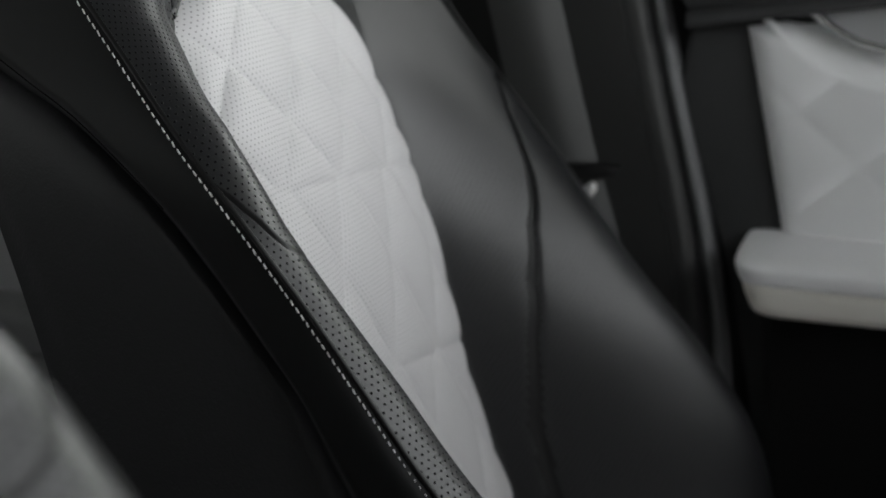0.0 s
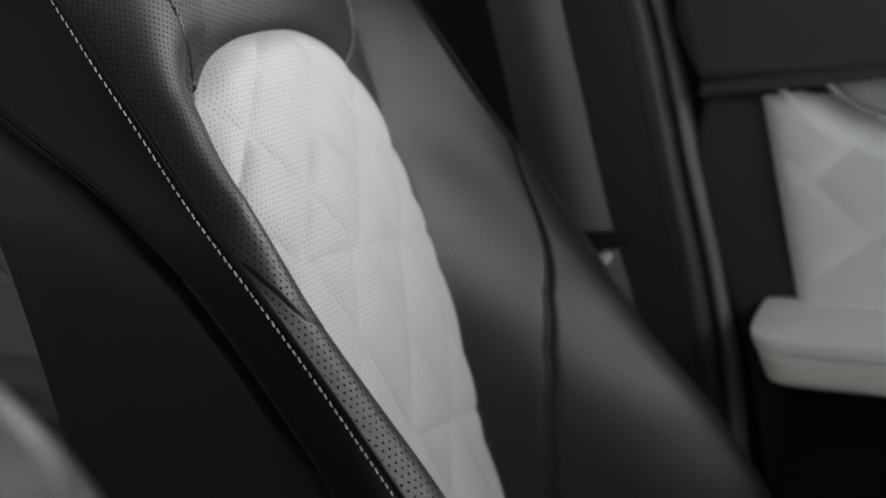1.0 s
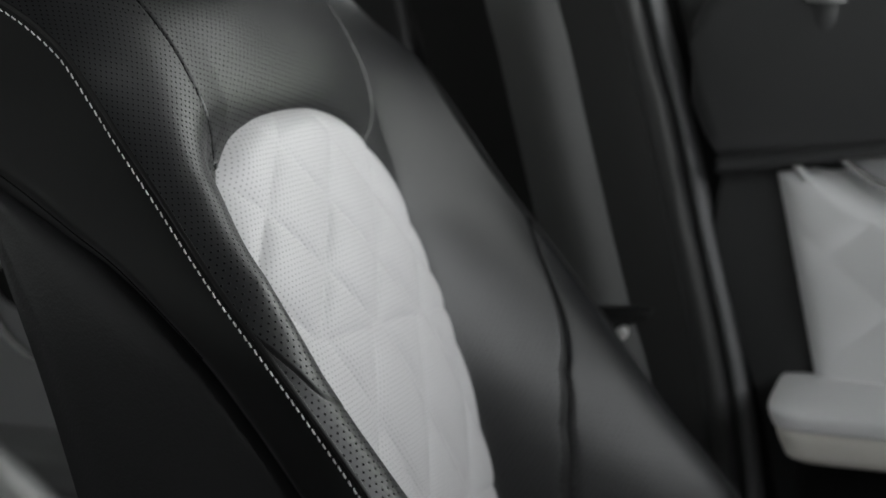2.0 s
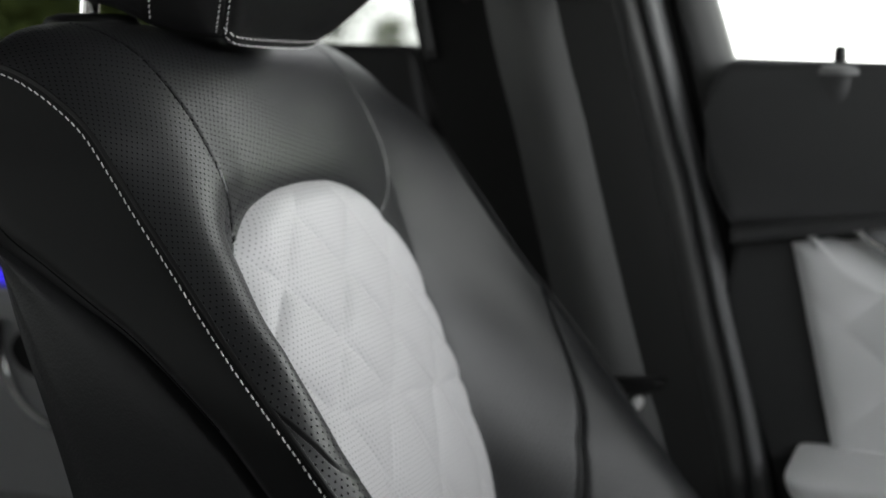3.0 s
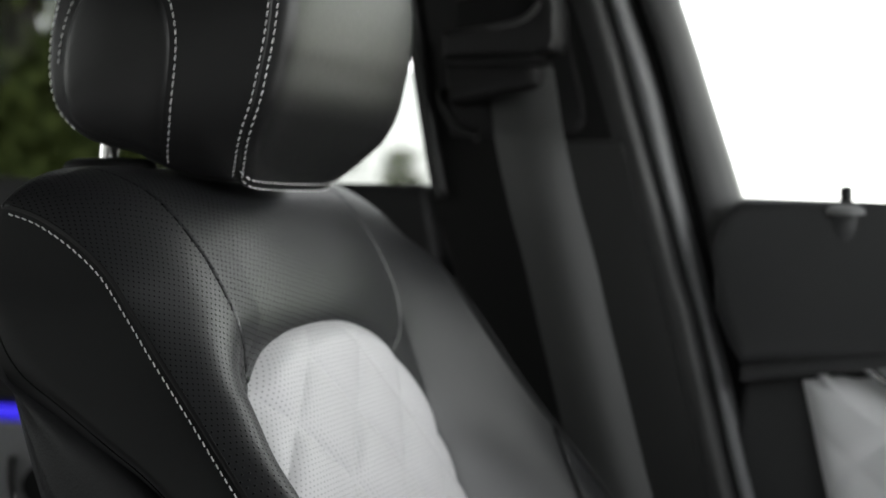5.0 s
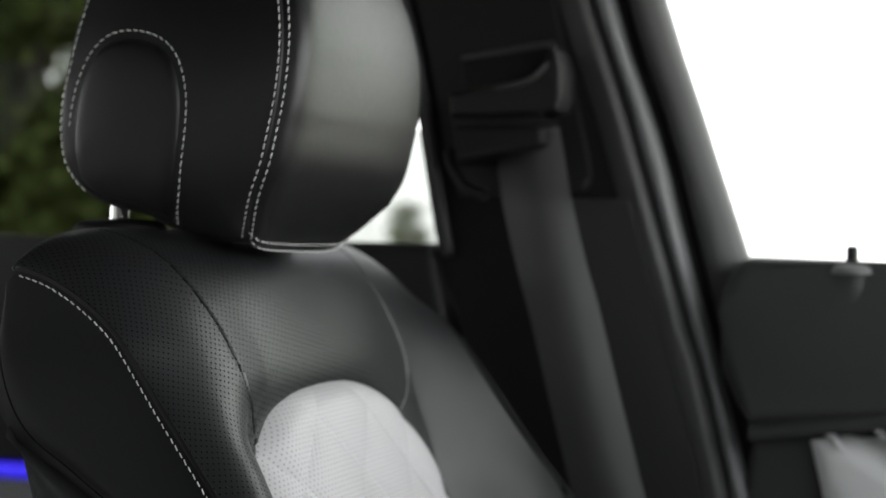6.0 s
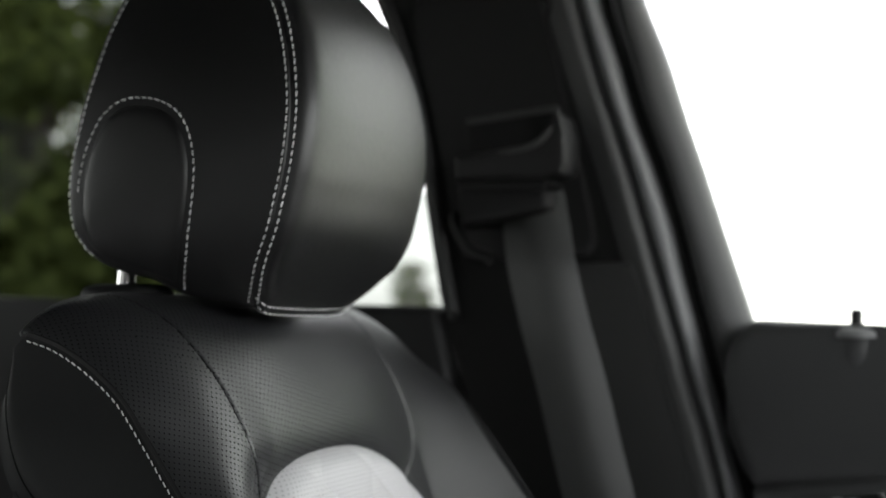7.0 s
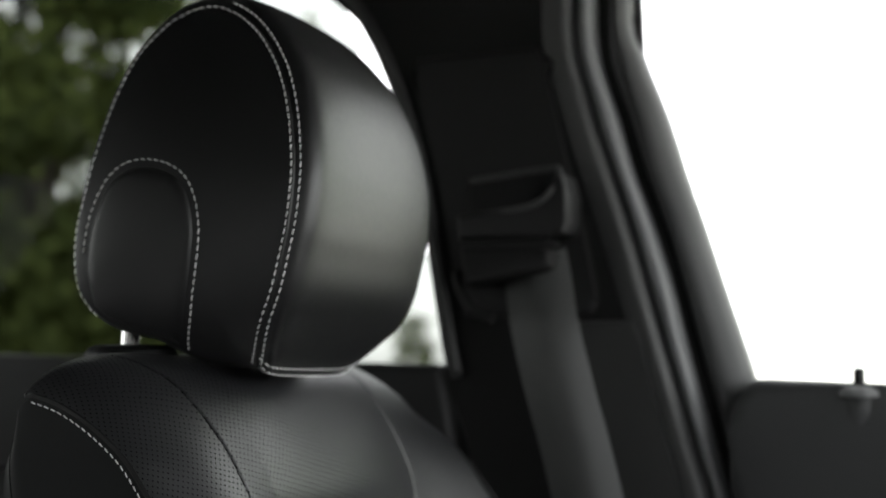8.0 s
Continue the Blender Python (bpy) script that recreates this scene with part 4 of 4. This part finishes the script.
pane = part("pane", plate_mesh("pane", [(-0.02, 0.86), (-0.10, 1.30), (0.75, 1.30), (1.0, 0.86)], -0.774, -0.770, GLASS, 0.0), door)
pane.visible_shadow = False
part("outer_skin", box_mesh("outer_skin", (-0.93, -0.03, 0.10), (-0.80, 1.05, 0.84), PAINT, 0.03), door)

rear_door = setting("door_2", "closed rear door with dark belt trim, blue light strip and grey panel", "door")
part("belt_trim", plate_mesh("belt_trim", [(-0.240, 0.80), (-0.258, 0.896), (-0.264, 0.9015), (-0.72, 0.9105), (-1.3, 0.935), (-1.3, 0.80)], -0.80, -0.715, TRIM, 0.008), rear_door)
part("upper_panel", plate_mesh("upper_panel", [(-0.19, 0.692), (-0.19, 0.80), (-1.3, 0.80), (-1.3, 0.692)], -0.80, -0.728, TRIM, 0.004), rear_door)
part("light_strip", plate_mesh("light_strip", [(-0.52, 0.676), (-0.52, 0.684), (-1.2, 0.687), (-1.2, 0.679)], -0.76, -0.7265, AMBIENT, 0.002), rear_door, "glowing blue ambient light strip")
part("lower_panel", plate_mesh("lower_panel", [(-0.19, 0.12), (-0.19, 0.672), (-1.3, 0.675), (-1.3, 0.12)], -0.80, -0.722, PALE_TRIM, 0.006), rear_door, "pale grey leather lower panel")
# recess is a flat plate, its inner shade given by near-black colour
part("handle_bowl", plate_mesh("handle_bowl", [(-0.602 + 0.078 * math.cos(radians(a)), 0.612 + 0.078 * math.sin(radians(a)) * 0.42) for a in range(0, 360, 8)], -0.726, -0.7205, NEAR_BLACK, 0.002), rear_door, "dark handle recess")
part("handle_ring", tube_mesh("handle_ring", arc_line(-0.719, -0.605, 0.62, 0.085, 165, 320), 0.0042, CHROME), rear_door, "bright curved handle ring")
part("armrest", box_mesh("armrest", (-0.74, -1.2, 0.42), (-0.66, -0.40, 0.47), GREY_TRIM, 0.018, 4), rear_door)
part("frame_header", plate_mesh("frame_header", [(-0.44, 1.300), (-0.50, 1.296), (-1.10, 1.280), (-1.3, 1.25), (-1.3, 1.33), (-0.44, 1.33)], -0.80, -0.735, PILLAR_SHADED, 0.01), rear_door)
pane = part("pane", plate_mesh("pane", [(-0.25, 0.88), (-0.40, 1.30), (-1.3, 1.30), (-1.3, 0.88)], -0.774, -0.770, REAR_GLASS, 0.0), rear_door)
pane.visible_shadow = False
part("outer_skin", box_mesh("outer_skin", (-0.93, -1.30, 0.10), (-0.80, -0.035, 0.86), PAINT, 0.03), rear_door)

body = setting("car_body", "dark closed body shell of the car", "car body")
part("c_pillar", plate_mesh("c_pillar", [(-1.3, 0.1), (-1.3, 1.28), (-1.75, 1.28), (-2.05, 0.9), (-2.05, 0.1)], -0.90, -0.72, PILLAR_SHADED, 0.02), body)
part("c_pillar", plate_mesh("c_pillar", [(-1.3, 0.1), (-1.3, 1.28), (-1.75, 1.28), (-2.05, 0.9), (-2.05, 0.1)], 0.72, 0.90, PILLAR_SHADED, 0.02), body)
part("tail_wall", box_mesh("tail_wall", (-0.9, -2.1, 0.05), (0.9, -2.02, 0.92), TRIM, 0.02), body)
part("front_wall", box_mesh("front_wall", (-0.9, 1.02, 0.05), (0.9, 1.10, 0.86), TRIM, 0.02), body)
# unseen; added to block windscreen light from the footwell and far bolster
part("dashboard", plate_mesh("dashboard", [(0.60, 0.36), (0.57, 0.66), (0.60, 0.80), (0.66, 0.85), (0.80, 0.865), (1.02, 0.86), (1.02, 0.36)], -0.74, 0.74, TRIM, 0.03, 4), body)
for x in (-0.83, 0.77):
    bm = bmesh.new()
    bmesh.ops.create_cube(bm, size=1.0)
    for v in bm.verts:
        v.co = (x + (v.co.x + 0.5) * 0.06, (0.74 if v.co.z > 0 else 1.06) + v.co.y * 0.07, 1.31 if v.co.z > 0 else 0.84)
    bmesh.ops.bevel(bm, geom=bm.edges[:], offset=0.012, segments=3, affect="EDGES")
    part("a_pillar", bm_mesh("a_pillar", bm, PILLAR_SHADED), body)
part("right_front_door", box_mesh("right_front_door", (0.74, -0.2, 0.1), (0.9, 1.05, 0.87), TRIM, 0.02), body)
for lo, hi in (((0.76, -0.2, 1.24), (0.84, 0.78, 1.32)), ((0.76, -1.3, 1.22), (0.84, -0.2, 1.32)), ((-0.84, -1.3, 1.30), (-0.76, 0.78, 1.34))):
    part("roof_rail", box_mesh("roof_rail", lo, hi, PILLAR_SHADED, 0.015), body)
def glazing(name, corners, material):
    """A thin glass sheet with the four corners given."""
    a = np.array(corners, float)
    n = np.cross(a[1] - a[0], a[3] - a[0])
    n = n / np.linalg.norm(n) * 0.004
    v = np.vstack([a, a + n])
    f = [(0, 1, 2, 3), (7, 6, 5, 4), (0, 4, 5, 1), (1, 5, 6, 2), (2, 6, 7, 3), (3, 7, 4, 0)]
    ob = part(name, mesh_of(name, v, f, material, smooth=False), body)
    ob.visible_shadow = False
    return ob


glazing("windscreen", [(-0.80, 1.06, 0.85), (0.80, 1.06, 0.85), (0.80, 0.74, 1.315), (-0.80, 0.74, 1.315)], SCREEN)
# right-hand panes are out of view, darkened to hold back light
glazing("right_window", [(0.79, -0.17, 0.85), (0.79, 1.0, 0.85), (0.79, 0.74, 1.25), (0.79, -0.17, 1.25)], DARK_GLASS)
glazing("right_rear_window", [(0.79, -1.3, 0.88), (0.79, -0.28, 0.88), (0.79, -0.28, 1.25), (0.79, -1.3, 1.25)], DARK_GLASS)
glazing("tail_window", [(-0.80, -2.05, 0.9), (0.80, -2.05, 0.9), (0.80, -1.78, 1.32), (-0.80, -1.78, 1.32)], TINTED)
part("right_rear_door", box_mesh("right_rear_door", (0.72, -1.3, 0.1), (0.9, -0.2, 0.9), TRIM, 0.02), body)
part("right_pillar", box_mesh("right_pillar", (0.72, -0.30, 0.1), (0.86, -0.16, 1.31), PILLAR_SHADED, 0.02), body)
part("sill", box_mesh("sill", (0.70, -0.2, 0.0), (0.9, 1.05, 0.16), TRIM, 0.02), body)
ceiling = tagged(new("ceiling", box_mesh("ceiling", (-0.86, -1.80, 1.305), (0.86, 0.76, 1.35), CLOTH, 0.02)), "dark cloth headliner under the roof", "ceiling", kind="structure")
floor = tagged(new("floor", box_mesh("floor", (-0.9, -2.05, 0.0), (0.9, 1.05, 0.05), CARPET, 0.0)), "dark carpeted car floor", "floor", kind="structure")


def rear_bench():
    bench = empty("rear_bench")
    part("bench_cushion", box_mesh("bench_cushion", (-0.66, -1.35, 0.05), (0.66, -0.85, 0.40), BLACK_HIDE, 0.05, 5), bench)
    bm = bmesh.new()
    bmesh.ops.create_cube(bm, size=1.0)
    for v in bm.verts:
        v.co = (v.co.x * 1.32, -1.42 - (0.20 if v.co.z > 0 else 0) + v.co.y * 0.16, 0.36 if v.co.z < 0 else 0.90)
    bmesh.ops.bevel(bm, geom=bm.edges[:], offset=0.05, segments=5, affect="EDGES")
    part("bench_back", bm_mesh("bench_back", bm, BLACK_HIDE), bench)
    return tagged(bench, "black leather rear bench behind the front seats", "car seat")


rear_bench()


# ---- seat belt on the pillar ----
def seat_belt():
    belt = empty("seat_belt")
    path = spline([(-0.706, -0.172, 0.995), (-0.692, -0.163, 0.966), (-0.672, -0.1525, 0.935), (-0.664, -0.139, 0.8875), (-0.661, -0.1245, 0.839), (-0.659, -0.112, 0.790), (-0.657, -0.100, 0.745), (-0.655, -0.088, 0.700), (-0.648, -0.070, 0.640), (-0.640, -0.046, 0.56), (-0.636, -0.03, 0.40), (-0.635, -0.02, 0.12)], 120)
    half, thick = 0.0285, 0.0007
    ring = np.array([(-half, thick), (half, thick), (half, -thick), (-half, -thick)])
    pts = np.zeros((120, 4, 3))
    for k, (a, b) in enumerate(ring):
        pts[:, k] = path + np.array([b - 0.0035 * abs(a) / half, a, a * 0.12])
    u = np.linspace(0, 1, 120)[:, None] * 0.9
    uv = np.stack([np.broadcast_to(ring[None, :, 0], (120, 4)), np.broadcast_to(u, (120, 4))], -1)
    part("webbing", grid_mesh("webbing", pts, WEBBING, uv, wrap=True), belt, "grey woven belt webbing")
    hood = plate_mesh("guide_hood", [(-0.221, 1.006), (-0.222, 1.026), (-0.160, 1.030), (-0.147, 1.036), (-0.1385, 1.046), (-0.1365, 1.058), (-0.131, 1.058), (-0.1265, 1.042), (-0.1262, 1.018), (-0.130, 1.009), (-0.146, 1.007)], -0.722, -0.675, TRIM, 0.008, 4)
    guide = part("guide_hood", hood, belt, "black plastic belt guide")
    guide.location = (0, -0.006, 0)
    # flat near-black plate stands in for the slot's shaded inside
    part("guide_mouth", plate_mesh("guide_mouth", [(-0.224, 1.022), (-0.226, 1.059), (-0.187, 1.063), (-0.146, 1.0655), (-0.139, 1.062), (-0.138, 1.046), (-0.152, 1.030)], -0.722, -0.712, NEAR_BLACK, 0.004), guide)
    # lip lighter than the hood: its bright rim line is in the colour
    part("guide_lip", tube_mesh("guide_lip", spline([(-0.690, -0.222, 1.0255), (-0.679, -0.190, 1.0275), (-0.674, -0.160, 1.031), (-0.674, -0.147, 1.0365), (-0.677, -0.1385, 1.046), (-0.686, -0.1365, 1.056), (-0.695, -0.1385, 1.0635), (-0.703, -0.147, 1.066), (-0.710, -0.187, 1.063), (-0.712, -0.224, 1.0595)], 80), 0.0026, LIT_EDGE), guide)
    part("guide_ridge", plate_mesh("guide_ridge", [(-0.222, 0.999), (-0.222, 1.007), (-0.150, 1.008), (-0.140, 1.002), (-0.146, 0.998)], -0.722, -0.684, NEAR_BLACK, 0.003, 3), guide)
    part("guide_block", plate_mesh("guide_block", [(-0.217, 0.968), (-0.221, 1.000), (-0.150, 0.998), (-0.142, 0.994), (-0.143, 0.982), (-0.152, 0.978)], -0.722, -0.677, NEAR_BLACK, 0.006, 4), guide)
    part("guide_bracket", tube_mesh("guide_bracket", spline([(-0.70, -0.231, 0.980), (-0.696, -0.228, 0.968), (-0.690, -0.213, 0.949), (-0.686, -0.193, 0.940)], 30), 0.005, PILLAR_SHADED), guide)
    tongue = part("tongue", plate_mesh("tongue", [(-0.074, 0.636), (-0.070, 0.644), (-0.034, 0.646), (-0.022, 0.644), (-0.026, 0.637), (-0.038, 0.633), (-0.060, 0.631)], -0.652, -0.636, TRIM, 0.004), belt, "black belt tongue")
    part("stop_button", plate_mesh("stop_button", [(-0.0455 + 0.0052 * math.cos(radians(a)) + 0.002 * math.sin(radians(a)), 0.6245 + 0.0066 * math.sin(radians(a))) for a in range(0, 360, 20)], -0.645, -0.632, SATIN, 0.0025), tongue, "bright metal tip")
    return tagged(belt, "grey webbing belt hanging from a black guide on the pillar", "seat belt")


seat_belt()

# ---- outside ----
ground = tagged(new("ground", mesh_of("ground", [(-900, -900, -0.35), (900, -900, -0.35), (900, 900, -0.35), (-900, 900, -0.35)], [(0, 1, 2, 3)], PAVING)), "flat pale concrete ground around the car", "ground", kind="structure")


def tree(seed, height, spread, leaves, foliage):
    rnd = np.random.RandomState(seed)
    top = empty("tree")
    stem = spline([(0, 0, -0.3), (0.1, 0.05, height * 0.3), (-0.05, 0.1, height * 0.65), (0, 0, height * 0.95)], 24)
    trunk = part("trunk", tube_mesh("trunk", stem, np.linspace(0.17, 0.03, 24), BARK, 12), top)
    centres = []
    for k in range(16):
        z = height * (0.06 + 0.87 * k / 16)
        a = k * 2.4 + rnd.uniform(-0.4, 0.4)
        reach = spread * (1.0 - 0.55 * k / 16) * rnd.uniform(0.7, 1.1)
        line = spline([(0, 0, z), (math.cos(a) * reach * 0.5, math.sin(a) * reach * 0.5, z + 0.25), (math.cos(a) * reach, math.sin(a) * reach, z + 0.3 * rnd.uniform(0, 2))], 10)
        part("limb", tube_mesh("limb", line, np.linspace(0.06, 0.012, 10), BARK, 7), trunk)
        centres += [line[5], line[7], line[9]]
    centres = np.array(centres)
    n = leaves
    # the crown thins out upwards
    share = np.linspace(1.3, 0.45, len(centres)) ** 1.2
    pick = np.searchsorted(np.cumsum(share / share.sum()), rnd.uniform(0, 0.9999, n))
    pos = centres[pick] + rnd.normal(0, 0.24, (n, 3)) * np.array([1, 1, 0.8])
    size = rnd.uniform(0.05, 0.12, n)
    d1 = rnd.normal(0, 1, (n, 3))
    d1 /= np.linalg.norm(d1, axis=1)[:, None]
    d2 = np.cross(d1, rnd.normal(0, 1, (n, 3)))
    d2 /= np.linalg.norm(d2, axis=1)[:, None]
    nn = np.cross(d1, d2)
    s = size[:, None]
    v = np.stack([pos - d1 * s, pos + d2 * s * 0.45 + nn * s * 0.12, pos + d1 * s, pos - d2 * s * 0.45 + nn * s * 0.12], 1).reshape(-1, 3)
    f = np.arange(4 * n).reshape(n, 4)
    part("crown", mesh_of("crown", v, f, foliage, smooth=False), top)
    return tagged(top, "leafy green tree beyond the car", "tree", "trees outside")


first = tree(3, 6.5, 2.3, 12500, LEAVES)
second = tree(5, 5.2, 2.1, 13500, LEAVES)
# out of view with its copy; added so that the headrest mirrors green
airy = tree(9, 5.6, 2.1, 10000, LIT_LEAVES)
airy.location = (-9.0, 6.0, 0)
first.location = (-7.0, -7.2, 0)
second.location = (-9.2, -6.9, 0)
for source, x, y, turn in ((first, -4.5, -8.5, 80), (second, -7.5, -10.5, 200), (second, -5.5, -12.0, 40), (second, -14.5, -8.2, 70), (first, -8.6, -7.9, 210), (second, -110.0, -44.2, 110), (second, -15.5, -11.4, 330), (first, -3.5, -11.0, 130), (airy, -9.5, 9.8, 70)):
    copy_thing(source, pose(x, y, 0, 0, 0, turn))
